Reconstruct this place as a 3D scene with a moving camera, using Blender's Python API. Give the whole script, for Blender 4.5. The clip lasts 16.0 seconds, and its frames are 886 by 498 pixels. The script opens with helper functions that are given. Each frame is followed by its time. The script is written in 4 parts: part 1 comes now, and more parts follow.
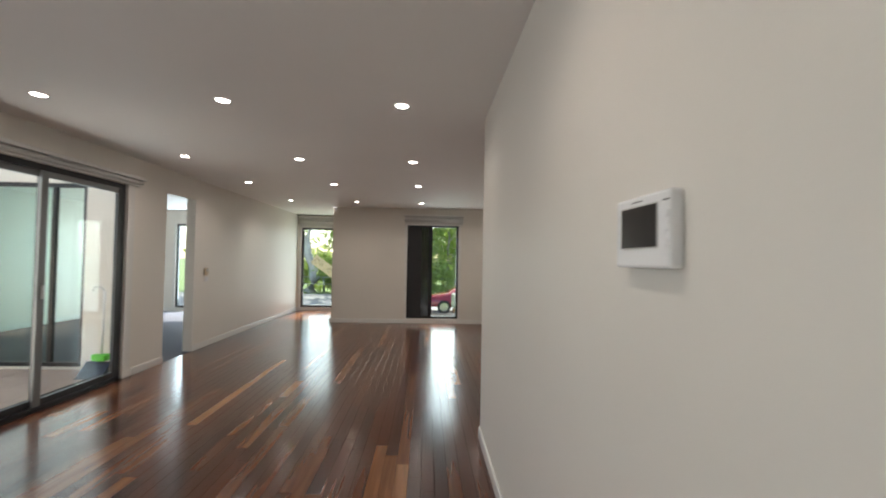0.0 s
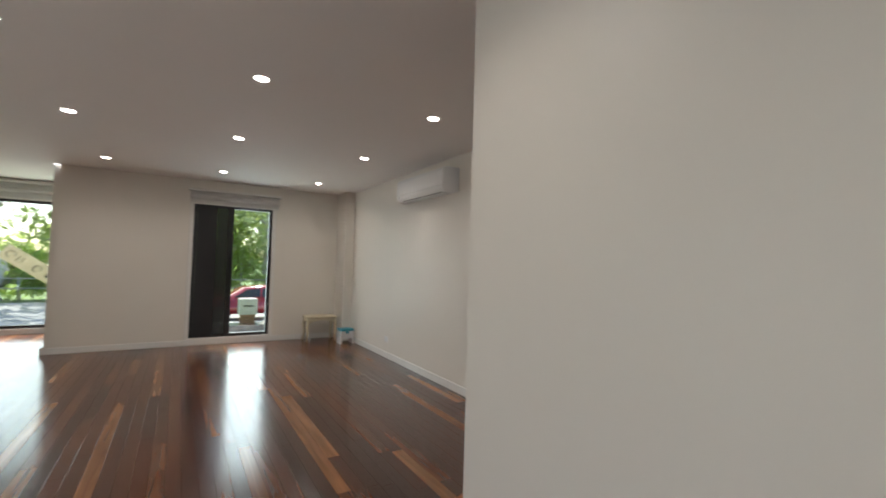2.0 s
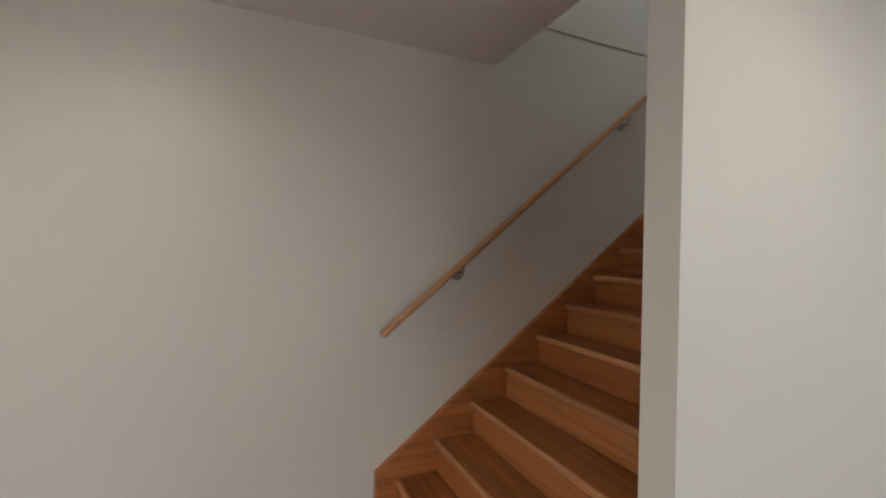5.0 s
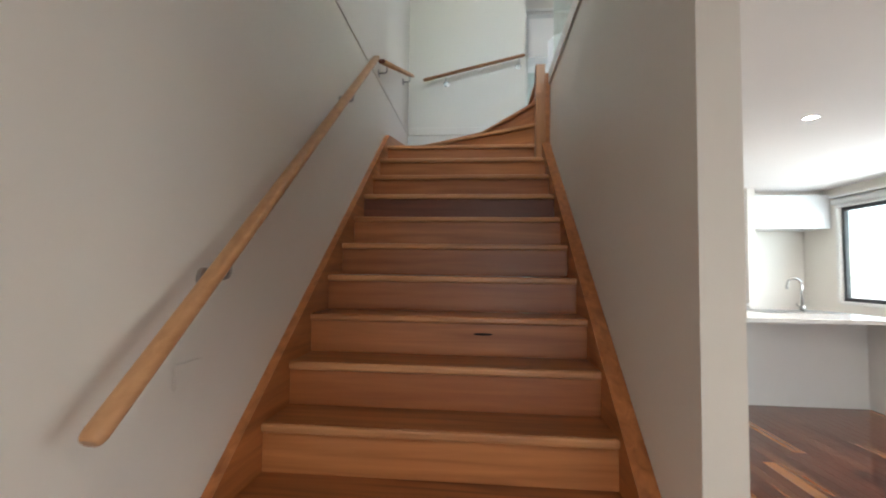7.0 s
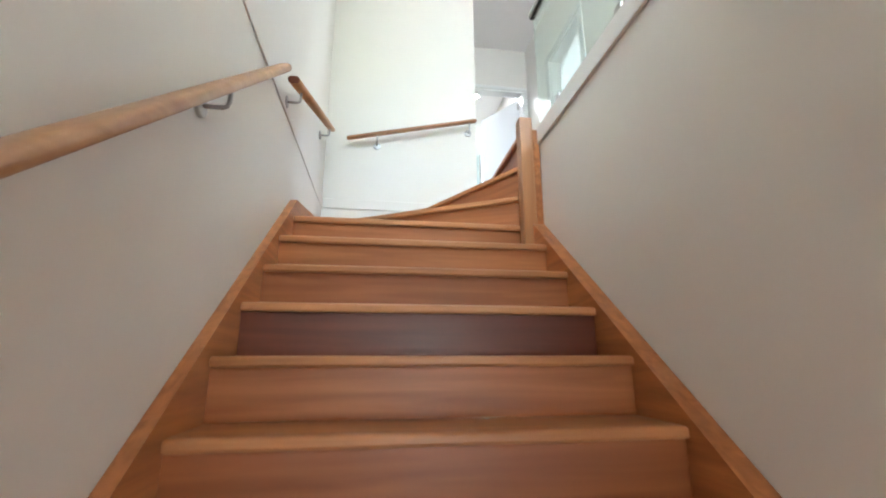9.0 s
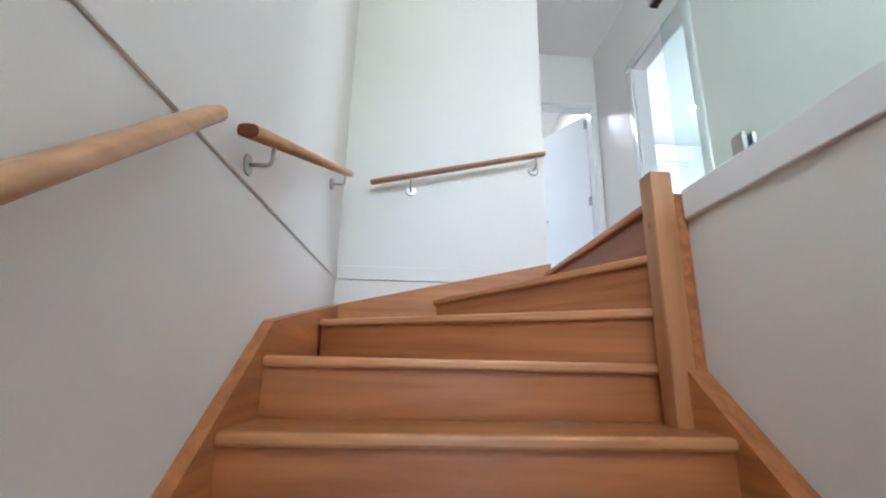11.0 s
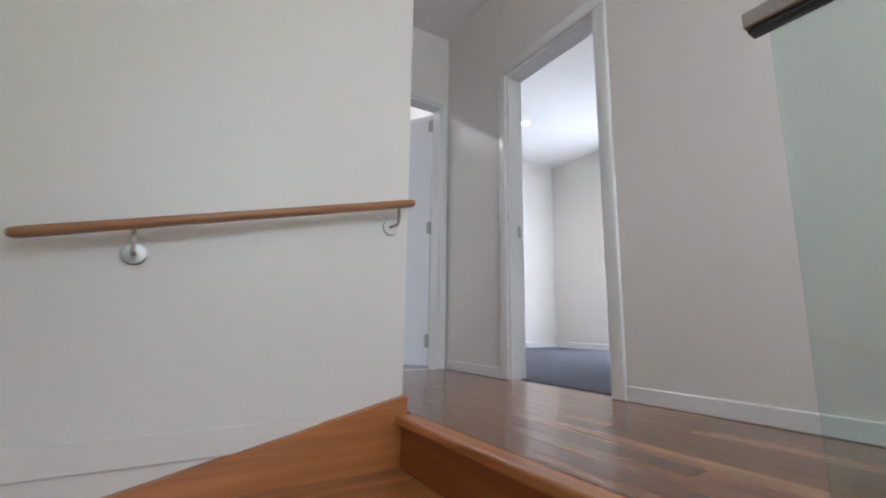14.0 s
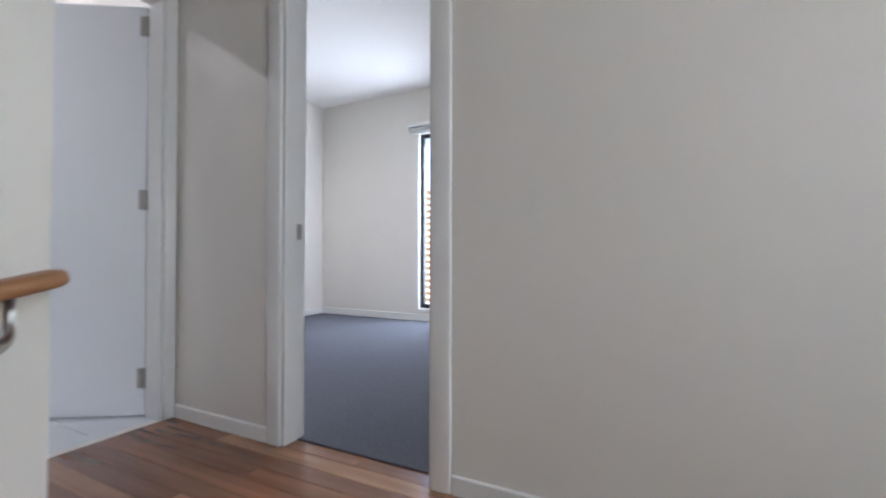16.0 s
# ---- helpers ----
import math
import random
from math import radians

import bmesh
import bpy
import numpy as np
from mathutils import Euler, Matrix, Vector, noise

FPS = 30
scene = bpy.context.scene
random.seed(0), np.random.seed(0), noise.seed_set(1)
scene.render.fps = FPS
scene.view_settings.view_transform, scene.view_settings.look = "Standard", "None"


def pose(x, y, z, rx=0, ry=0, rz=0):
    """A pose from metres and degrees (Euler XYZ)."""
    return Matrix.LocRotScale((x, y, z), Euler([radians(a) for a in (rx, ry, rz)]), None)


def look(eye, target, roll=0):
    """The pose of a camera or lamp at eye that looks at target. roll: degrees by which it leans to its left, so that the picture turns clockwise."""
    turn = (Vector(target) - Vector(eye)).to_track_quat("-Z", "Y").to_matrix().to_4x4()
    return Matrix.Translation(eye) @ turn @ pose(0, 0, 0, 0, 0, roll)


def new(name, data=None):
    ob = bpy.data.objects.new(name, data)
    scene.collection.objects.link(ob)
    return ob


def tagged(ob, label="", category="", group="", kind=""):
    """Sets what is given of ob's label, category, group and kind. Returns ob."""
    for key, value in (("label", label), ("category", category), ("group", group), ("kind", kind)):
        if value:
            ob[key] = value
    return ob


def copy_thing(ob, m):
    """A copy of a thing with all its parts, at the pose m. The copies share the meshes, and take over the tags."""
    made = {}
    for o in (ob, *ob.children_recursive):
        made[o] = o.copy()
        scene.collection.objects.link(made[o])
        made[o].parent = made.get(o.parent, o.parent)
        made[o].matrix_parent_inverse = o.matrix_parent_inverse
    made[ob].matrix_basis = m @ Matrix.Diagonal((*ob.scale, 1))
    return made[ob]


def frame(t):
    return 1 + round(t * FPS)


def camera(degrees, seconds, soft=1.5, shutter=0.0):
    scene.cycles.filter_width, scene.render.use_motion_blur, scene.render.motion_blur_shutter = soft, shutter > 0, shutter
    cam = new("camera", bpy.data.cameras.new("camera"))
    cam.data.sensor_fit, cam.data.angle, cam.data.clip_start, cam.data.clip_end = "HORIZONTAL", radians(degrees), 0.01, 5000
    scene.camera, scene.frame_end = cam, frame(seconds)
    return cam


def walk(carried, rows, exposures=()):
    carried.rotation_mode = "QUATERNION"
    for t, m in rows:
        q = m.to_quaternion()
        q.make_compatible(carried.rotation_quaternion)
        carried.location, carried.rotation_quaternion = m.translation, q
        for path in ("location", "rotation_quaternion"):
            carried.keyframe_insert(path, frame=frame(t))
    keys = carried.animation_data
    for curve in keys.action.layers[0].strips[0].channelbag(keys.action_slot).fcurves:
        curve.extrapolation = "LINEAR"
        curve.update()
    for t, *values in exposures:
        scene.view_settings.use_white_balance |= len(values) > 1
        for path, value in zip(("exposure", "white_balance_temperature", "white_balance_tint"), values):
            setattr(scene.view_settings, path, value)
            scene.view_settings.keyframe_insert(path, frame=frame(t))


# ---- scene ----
cam = camera(91.7, 16.0, soft=1.9, shutter=0.4)
PATH = [
    (0, (0.668, -0.188, 1.385), (0.745, 1.81, 1.436), 1.0),
    (0.5, (0.587, 0.299, 1.377), (0.832, 2.283, 1.424), 1.1),
    (1, (0.472, 0.798, 1.358), (0.931, 2.744, 1.408), 1.5),
    (1.5, (0.275, 1.261, 1.342), (1.026, 3.114, 1.405), 1.8),
    (2, (0.086, 1.73, 1.323), (1.13, 3.435, 1.395), 1.7),
    (2.5, (-0.098, 2.177, 1.337), (1.201, 3.696, 1.413), 1.7),
    (3, (-0.181, 2.645, 1.331), (1.387, 3.882, 1.42), 1.6),
    (3.5, (-0.166, 3.06, 1.392), (1.615, 3.968, 1.451), 1.4),
    (4, (-0.121, 3.48, 1.397), (1.84, 3.872, 1.428), 0.7),
    (4.2, (-0.069, 3.622, 1.409), (1.924, 3.797, 1.423), 0.7),
    (6.3, (1.346, 4.568, 1.301), (2.092, 2.715, 1.405), 1.4),
    (6.5, (1.465, 4.518, 1.304), (2.036, 2.604, 1.401), 1.3),
    (7, (1.772, 4.329, 1.29), (1.945, 2.339, 1.389), 0.8),
    (7.5, (1.992, 4.062, 1.287), (1.894, 2.069, 1.409), 0.7),
    (8, (2.097, 3.715, 1.333), (1.85, 1.745, 1.582), 0.4),
    (8.5, (2.135, 3.351, 1.436), (1.863, 1.41, 1.834), 0.2),
    (9, (2.099, 3.017, 1.613), (1.819, 1.099, 2.105), -0.1),
    (11.3, (2.105, 2.064, 2.422), (2.037, 0.134, 2.941), 1.0),
    (11.5, (2.111, 1.996, 2.487), (2.061, 0.064, 3.004), 0.8),
    (12, (2.149, 1.808, 2.639), (2.071, -0.123, 3.153), 0.6),
    (12.5, (2.137, 1.613, 2.766), (1.883, -0.307, 3.265), 0.5),
    (13, (2.153, 1.429, 2.931), (1.655, -0.454, 3.385), 0.7),
    (13.5, (2.11, 1.274, 3.07), (1.33, -0.523, 3.472), 0.9),
    (14, (2.055, 1.09, 3.209), (1.024, -0.588, 3.554), 0.8),
    (14.5, (1.997, 0.939, 3.331), (0.716, -0.575, 3.585), 1.1),
    (15, (1.891, 0.787, 3.464), (0.387, -0.522, 3.615), 0.9),
    (15.5, (1.783, 0.602, 3.589), (0.144, -0.541, 3.666), 0.8),
    (16, (1.631, 0.455, 3.706), (-0.156, -0.442, 3.731), 0.1),
]
walk(cam, [(t, look(eye, target, roll)) for t, eye, target, roll in PATH], [(0, 1.30, 6700, 13), (2.0, 1.37, 6600, 12), (3.0, 1.50, 6600, 12), (4.0, 1.50, 6500, 12), (6.5, 2.42, 6450, 11), (7.5, 2.52, 6450, 12), (8.0, 2.98, 6400, 12), (8.5, 3.38, 6350, 11), (9.0, 3.52, 6250, 11), (11.5, 3.02, 5850, 15), (13.0, 2.44, 6150, 19), (14.0, 2.4, 6350, 20), (16.0, 2.28, 6300, 20)])

# ---------- light ----------
SUN_EL, SUN_AZ = radians(50), radians(3)      # the sun stands ahead of the street windows
world = bpy.data.worlds.new("world")
scene.world = world
world.use_nodes = True
wn, wl = world.node_tree.nodes, world.node_tree.links
sky = wn.new("ShaderNodeTexSky")
sky.sky_type, sky.sun_disc = "NISHITA", False
sky.sun_elevation, sky.sun_rotation = SUN_EL, SUN_AZ
wn["Background"].inputs["Strength"].default_value = 0.15
wl.new(sky.outputs[0], wn["Background"].inputs["Color"])

sun_data = bpy.data.lights.new("sun", "SUN")
sun_data.energy, sun_data.angle, sun_data.color = 5.0, radians(0.6), (1.0, 0.95, 0.87)
sun = new("sun", sun_data)
sun.matrix_world = look((0, 0, 0), (-math.sin(SUN_AZ) * math.cos(SUN_EL), -math.cos(SUN_AZ) * math.cos(SUN_EL), -math.sin(SUN_EL)))


def window_light(name, eye, target, w, h, watts, color=(0.86, 0.94, 1.0), spread=180):
    """Skylight that enters through an opening."""
    d = bpy.data.lights.new(name, "AREA")
    d.shape, d.size, d.size_y, d.energy, d.color = "RECTANGLE", w, h, watts, color
    d.spread = radians(spread)
    ob = new(name, d)
    ob.matrix_world = look(eye, target)
    return ob


window_light("daylight_street_window", (0.81, 9.45, 1.12), (0.81, 5, 0.6), 1.1, 2.0, 13.2)
window_light("daylight_niche_window", (-1.95, 11.45, 1.15), (-1.7, 6, 0.4), 1.0, 2.0, 6.59)
window_light("daylight_sliding_door", (-2.95, 3.75, 1.12), (2, 3.8, 0.9), 2.1, 2.0, 6.5)
window_light("daylight_kitchen_window", (-3.3, -0.6, 1.6), (0.2, -2.0, 1.1), 2.3, 1.2, 13.2)
window_light("daylight_stairwell_window", (1.9, 3.10, 4.75), (0.28, 0.3, 3.8), 1.1, 1.2, 2.34, (0.74, 0.87, 1.0), 95)
window_light("daylight_bedroom_window", (-3.2, -1.67, 4.1), (-1.5, -3.7, 3.6), 0.9, 2.1, 22, (0.72, 0.86, 1.0))
# fill lamp from an unseen source, added to brighten hall and stairwell
window_light("added_hall_fill", (0.75, 3.36, 4.3), (1.1, -1.0, 3.3), 0.7, 1.6, 3.4, (0.78, 0.89, 1.0))
window_light("daylight_front_room", (-4.9, 11.05, 1.2), (-4.9, 7, 0.5), 1.2, 2.0, 51.2, (0.74, 0.89, 1.0))

LAMP = 4.7            # watts of each recessed downlight


# ---------- materials ----------
def material(name, base, rough=0.5, metal=0.0, bump=0.0, scale=60.0, vary=0.0, vscale=2.0, spec=0.5, coat=0.0):
    m = bpy.data.materials.new(name)
    m.use_nodes = True
    n, l = m.node_tree.nodes, m.node_tree.links
    b = n["Principled BSDF"]
    b.inputs["Base Color"].default_value = (*base, 1)
    b.inputs["Roughness"].default_value = rough
    b.inputs["Metallic"].default_value = metal
    b.inputs["Specular IOR Level"].default_value = spec
    b.inputs["Coat Weight"].default_value = coat
    tc = n.new("ShaderNodeTexCoord")
    if vary:
        t = n.new("ShaderNodeTexNoise")
        t.inputs["Scale"].default_value, t.inputs["Detail"].default_value = vscale, 4
        r = n.new("ShaderNodeValToRGB")
        r.color_ramp.elements[0].position, r.color_ramp.elements[1].position = 0.3, 0.7
        r.color_ramp.elements[0].color = (*[c * (1 - vary) for c in base], 1)
        r.color_ramp.elements[1].color = (*[min(1, c * (1 + vary)) for c in base], 1)
        l.new(tc.outputs["Object"], t.inputs["Vector"])
        l.new(t.outputs["Fac"], r.inputs["Fac"])
        l.new(r.outputs["Color"], b.inputs["Base Color"])
        q = n.new("ShaderNodeMapRange")
        q.inputs["To Min"].default_value, q.inputs["To Max"].default_value = max(0.03, rough - min(0.08, vary)), min(1, rough + min(0.08, vary))
        l.new(t.outputs["Fac"], q.inputs["Value"])
        l.new(q.outputs["Result"], b.inputs["Roughness"])
    if bump:
        t2 = n.new("ShaderNodeTexNoise")
        t2.inputs["Scale"].default_value, t2.inputs["Detail"].default_value = scale, 5
        l.new(tc.outputs["Object"], t2.inputs["Vector"])
        bp = n.new("ShaderNodeBump")
        bp.inputs["Strength"].default_value, bp.inputs["Distance"].default_value = bump, 0.004
        l.new(t2.outputs["Fac"], bp.inputs["Height"])
        l.new(bp.outputs["Normal"], b.inputs["Normal"])
    return m


def wood(name, stops, rough=0.25, axis=1, island=False, grain=1.0, coat=0.3, spread=1.0):
    """Timber: one tone a piece, streaks along the axis, fine pores and a lacquer."""
    m = bpy.data.materials.new(name)
    m.use_nodes = True
    n, l = m.node_tree.nodes, m.node_tree.links
    b = n["Principled BSDF"]
    if island:
        ident = n.new("ShaderNodeNewGeometry").outputs["Random Per Island"]
    else:
        ident = n.new("ShaderNodeObjectInfo").outputs["Random"]
    tone = n.new("ShaderNodeValToRGB")
    tone.color_ramp.elements.remove(tone.color_ramp.elements[1])
    for i, (p, c) in enumerate(stops):
        e = tone.color_ramp.elements[0] if i == 0 else tone.color_ramp.elements.new(p)
        e.position, e.color = p, (*c, 1)
    l.new(ident, tone.inputs["Fac"])
    tc = n.new("ShaderNodeTexCoord")
    shift = n.new("ShaderNodeVectorMath")
    shift.operation = "SCALE"
    comb = n.new("ShaderNodeCombineXYZ")
    for k in range(3):
        l.new(ident, comb.inputs[k])
    l.new(comb.outputs[0], shift.inputs[0])
    shift.inputs["Scale"].default_value = 37.0
    add = n.new("ShaderNodeVectorMath")
    l.new(tc.outputs["Object"], add.inputs[0])
    l.new(shift.outputs[0], add.inputs[1])
    mp = n.new("ShaderNodeMapping")
    sc = [16.0, 16.0, 16.0]
    sc[axis] = 0.9
    mp.inputs["Scale"].default_value = sc
    l.new(add.outputs[0], mp.inputs["Vector"])
    streak = n.new("ShaderNodeTexNoise")
    streak.inputs["Scale"].default_value, streak.inputs["Detail"].default_value, streak.inputs["Distortion"].default_value = 1.6, 6, 0.6
    l.new(mp.outputs[0], streak.inputs["Vector"])
    ramp = n.new("ShaderNodeValToRGB")
    ramp.color_ramp.elements[0].position, ramp.color_ramp.elements[1].position = 0.28, 0.72
    lo, hi = 1 - 0.32 * grain, 1 + 0.18 * grain
    ramp.color_ramp.elements[0].color, ramp.color_ramp.elements[1].color = (lo, lo * 0.90, lo * 0.82, 1), (hi, hi, hi, 1)
    l.new(streak.outputs["Fac"], ramp.inputs["Fac"])
    mix = n.new("ShaderNodeMix")
    mix.data_type, mix.blend_type = "RGBA", "MULTIPLY"
    mix.inputs["Factor"].default_value = 1.0
    l.new(tone.outputs["Color"], mix.inputs["A"])
    l.new(ramp.outputs["Color"], mix.inputs["B"])
    l.new(mix.outputs["Result"], b.inputs["Base Color"])
    wear = n.new("ShaderNodeTexNoise")
    wear.inputs["Scale"].default_value = 1.3
    l.new(tc.outputs["Object"], wear.inputs["Vector"])
    q = n.new("ShaderNodeMapRange")
    q.inputs["To Min"].default_value, q.inputs["To Max"].default_value = rough - 0.05, rough + 0.07
    l.new(wear.outputs["Fac"], q.inputs["Value"])
    l.new(q.outputs["Result"], b.inputs["Roughness"])
    b.inputs["Coat Weight"].default_value, b.inputs["Coat Roughness"].default_value = coat, rough * 0.7
    bp = n.new("ShaderNodeBump")
    bp.inputs["Strength"].default_value, bp.inputs["Distance"].default_value = 0.15, 0.002
    l.new(streak.outputs["Fac"], bp.inputs["Height"])
    l.new(bp.outputs["Normal"], b.inputs["Normal"])
    return m


def glass(name, tint=(0.95, 1.0, 0.98), solid=0.03):
    """Thin pane: clear, with a mirror-like sheen that grows at a slant."""
    m = bpy.data.materials.new(name)
    m.use_nodes = True
    n, l = m.node_tree.nodes, m.node_tree.links
    out = n["Material Output"]
    n.remove(n["Principled BSDF"])
    tr, gl, mx, fr = n.new("ShaderNodeBsdfTransparent"), n.new("ShaderNodeBsdfGlossy"), n.new("ShaderNodeMixShader"), n.new("ShaderNodeLayerWeight")
    tr.inputs["Color"].default_value = (*tint, 1)
    gl.inputs["Roughness"].default_value = 0.02
    fr.inputs["Blend"].default_value = 0.5
    pw, sc = n.new("ShaderNodeMath"), n.new("ShaderNodeMath")
    pw.operation, sc.operation = "POWER", "MULTIPLY_ADD"
    pw.inputs[1].default_value, sc.inputs[1].default_value, sc.inputs[2].default_value = 4.5, 0.85, solid
    l.new(fr.outputs["Facing"], pw.inputs[0])
    l.new(pw.outputs[0], sc.inputs[0])
    l.new(sc.outputs[0], mx.inputs[0])
    l.new(tr.outputs[0], mx.inputs[1])
    l.new(gl.outputs[0], mx.inputs[2])
    l.new(mx.outputs[0], out.inputs["Surface"])
    return m


def glow(name, color, strength):
    m = bpy.data.materials.new(name)
    m.use_nodes = True
    b = m.node_tree.nodes["Principled BSDF"]
    b.inputs["Base Color"].default_value = (0.9, 0.9, 0.9, 1)
    b.inputs["Emission Color"].default_value = (*color, 1)
    b.inputs["Emission Strength"].default_value = strength
    return m


PAINT = material("wall_paint", (0.74, 0.70, 0.64), 0.42, bump=0.10, scale=160, vary=0.015, vscale=1.2)
CEIL = material("ceiling_paint", (0.86, 0.83, 0.80), 0.75, bump=0.06, scale=140, vary=0.012, vscale=0.8)
TRIM = material("gloss_trim_paint", (0.78, 0.77, 0.74), 0.2, bump=0.02, scale=60, vary=0.012)
DOORW = material("door_enamel", (0.80, 0.81, 0.83), 0.25, bump=0.04, scale=40, vary=0.01)
PLASTIC = material("white_plastic", (0.83, 0.83, 0.83), 0.16, vary=0.02)
CREAM = material("cream_plastic", (0.55, 0.48, 0.34), 0.4, vary=0.06, vscale=8)
ALU = material("black_aluminium", (0.012, 0.012, 0.014), 0.35, 0.0, bump=0.05, scale=200, vary=0.1)
ALU_GREY = material("grey_aluminium", (0.20, 0.20, 0.20), 0.4, 0.6, vary=0.06)
STEEL = material("brushed_steel", (0.44, 0.42, 0.40), 0.34, 1.0, bump=0.05, scale=120, vary=0.05, vscale=10)
BLACK = material("black_plastic", (0.015, 0.015, 0.016), 0.3, vary=0.1)
SCREEN = material("dark_screen", (0.02, 0.02, 0.022), 0.12, vary=0.05)
GREEN = material("green_plastic", (0.10, 0.62, 0.03), 0.4, vary=0.06)
BLUE = material("blue_plastic", (0.05, 0.09, 0.35), 0.3, vary=0.06)
TEAL = material("teal_plastic", (0.02, 0.32, 0.42), 0.35, vary=0.06)
CARPET = material("grey_carpet", (0.125, 0.13, 0.15), 0.95, bump=0.9, scale=420, vary=0.16, vscale=90, spec=0.1)
TILE = material("white_tile", (0.72, 0.74, 0.76), 0.18, vary=0.03, vscale=3)
PAVER = material("pink_paver", (0.42, 0.31, 0.26), 0.7, bump=0.3, scale=60, vary=0.12, vscale=9)
STONE = material("white_marble_benchtop", (0.74, 0.73, 0.71), 0.15, vary=0.05, vscale=5)
LAMINATE = material("white_laminate", (0.80, 0.80, 0.80), 0.2, vary=0.008)
SPLASH = material("glass_splashback", (0.50, 0.58, 0.58), 0.05, vary=0.02, coat=0.5)
FABRIC = material("blind_fabric", (0.60, 0.59, 0.57), 0.8, bump=0.3, scale=300, vary=0.03)
GROUT = material("floor_underlay", (0.02, 0.012, 0.008), 0.9, vary=0.1)
GRASS = material("lawn", (0.12, 0.19, 0.05), 0.9, bump=0.8, scale=40, vary=0.35, vscale=6)
ROAD = material("asphalt", (0.24, 0.24, 0.24), 0.85, bump=0.4, scale=90, vary=0.15, vscale=4)
CONCRETE = material("concrete", (0.38, 0.36, 0.33), 0.85, bump=0.3, scale=40, vary=0.12, vscale=3)
WHITEBARK = material("white_gum_bark", (0.62, 0.58, 0.54), 0.8, bump=0.4, scale=9, vary=0.2, vscale=3)
BARK = material("gum_bark", (0.40, 0.36, 0.32), 0.9, bump=0.8, scale=14, vary=0.35, vscale=3)


def foliage(name, base, vscale):
    """Leaves that let part of the sun shine through them."""
    m = material(name, base, 0.5, vary=0.45, vscale=vscale)
    n, l = m.node_tree.nodes, m.node_tree.links
    tr, mx = n.new("ShaderNodeBsdfTranslucent"), n.new("ShaderNodeMixShader")
    tr.inputs["Color"].default_value = (base[0] * 1.7, base[1] * 1.8, base[2] * 1.1, 1)
    mx.inputs[0].default_value = 0.5
    l.new(n["Principled BSDF"].outputs[0], mx.inputs[1])
    l.new(tr.outputs[0], mx.inputs[2])
    l.new(mx.outputs[0], n["Material Output"].inputs["Surface"])
    return m


LEAF = foliage("gum_leaf", (0.28, 0.32, 0.16), 1.1)
LEAF2 = foliage("shrub_leaf", (0.26, 0.33, 0.11), 1.6)
RED = material("red_car_paint", (0.28, 0.015, 0.02), 0.2, vary=0.04, coat=0.8)
TYRE = material("tyre_rubber", (0.02, 0.02, 0.02), 0.8, bump=0.3, vary=0.1)
DARKGLASS = material("car_glass", (0.03, 0.035, 0.04), 0.06, vary=0.02)
BRICKRED = material("red_brick", (0.20, 0.10, 0.065), 0.85, bump=0.5, scale=60, vary=0.2, vscale=20)
SCREENMESH = material("insect_screen", (0.018, 0.018, 0.02), 0.6, vary=0.1)
SLAT = material("screen_slat_timber", (0.36, 0.20, 0.11), 0.6, bump=0.2, vary=0.15, vscale=4)
BEIGE = material("beige_board", (0.56, 0.44, 0.30), 0.7, vary=0.12, vscale=4)
PANE = glass("window_glass")
BALU = glass("green_tinted_glass", (0.88, 0.94, 0.915), 0.05)
LIGHT = glow("lamp_diffuser", (1.0, 0.95, 0.88), 14)
MIXED = [(0.0, (0.038, 0.011, 0.006)), (0.2, (0.070, 0.020, 0.009)), (0.42, (0.130, 0.036, 0.014)), (0.55, (0.080, 0.030, 0.015)), (0.70, (0.115, 0.036, 0.015)), (0.84, (0.22, 0.085, 0.032)), (1.0, (0.38, 0.185, 0.080))]
FLOORWOOD = wood("mixed_hardwood_board", [(p, tuple(c * 0.86 for c in q)) for p, q in MIXED], 0.2, coat=0.16, grain=1.3)
HALLTONES = [(0.0, (0.125, 0.048, 0.024)), (0.25, (0.20, 0.083, 0.038)), (0.5, (0.28, 0.120, 0.058)), (0.75, (0.18, 0.072, 0.036)), (1.0, (0.37, 0.190, 0.098))]
HALLWOOD = wood("pale_hardwood_board", HALLTONES, 0.2)
HALLWOOD_J = wood("pale_hardwood_joined", HALLTONES, 0.2, island=True)
FLOORWOOD_J = wood("mixed_hardwood_joined", [(p, tuple(c * 0.86 for c in q)) for p, q in MIXED], 0.2, island=True, coat=0.16, grain=1.3)
STAIRTONES = [(0.0, (0.31, 0.096, 0.028)), (0.35, (0.46, 0.170, 0.054)), (0.7, (0.39, 0.132, 0.040)), (1.0, (0.53, 0.215, 0.074))]
RISERWOOD = wood("riser_timber", STAIRTONES, 0.38, axis=0, coat=0.05, grain=0.8)
# 0.8 of the riser tones: the treads' shade is put into their colour
TREADWOOD_SHADED = wood("shaded_tread_timber", [(p, tuple(c * 0.8 for c in q)) for p, q in STAIRTONES], 0.32, axis=0, coat=0.1, grain=1.5)
# paler timber, with light on the rounded edge painted into its tone
NOSEWOOD_LIT = wood("lit_nosing_timber", [(0.0, (0.50, 0.215, 0.080)), (1.0, (0.60, 0.295, 0.130))], 0.34, axis=0, coat=0.1)
STRINGWOOD = wood("stringer_timber", [(0.0, (0.44, 0.160, 0.050)), (1.0, (0.48, 0.182, 0.060))], 0.36, axis=1, coat=0.06, grain=1.2)
RAILWOOD = wood("handrail_timber", [(0.0, (0.50, 0.27, 0.125)), (1.0, (0.55, 0.30, 0.145))], 0.36, axis=1, coat=0.2, grain=0.6)
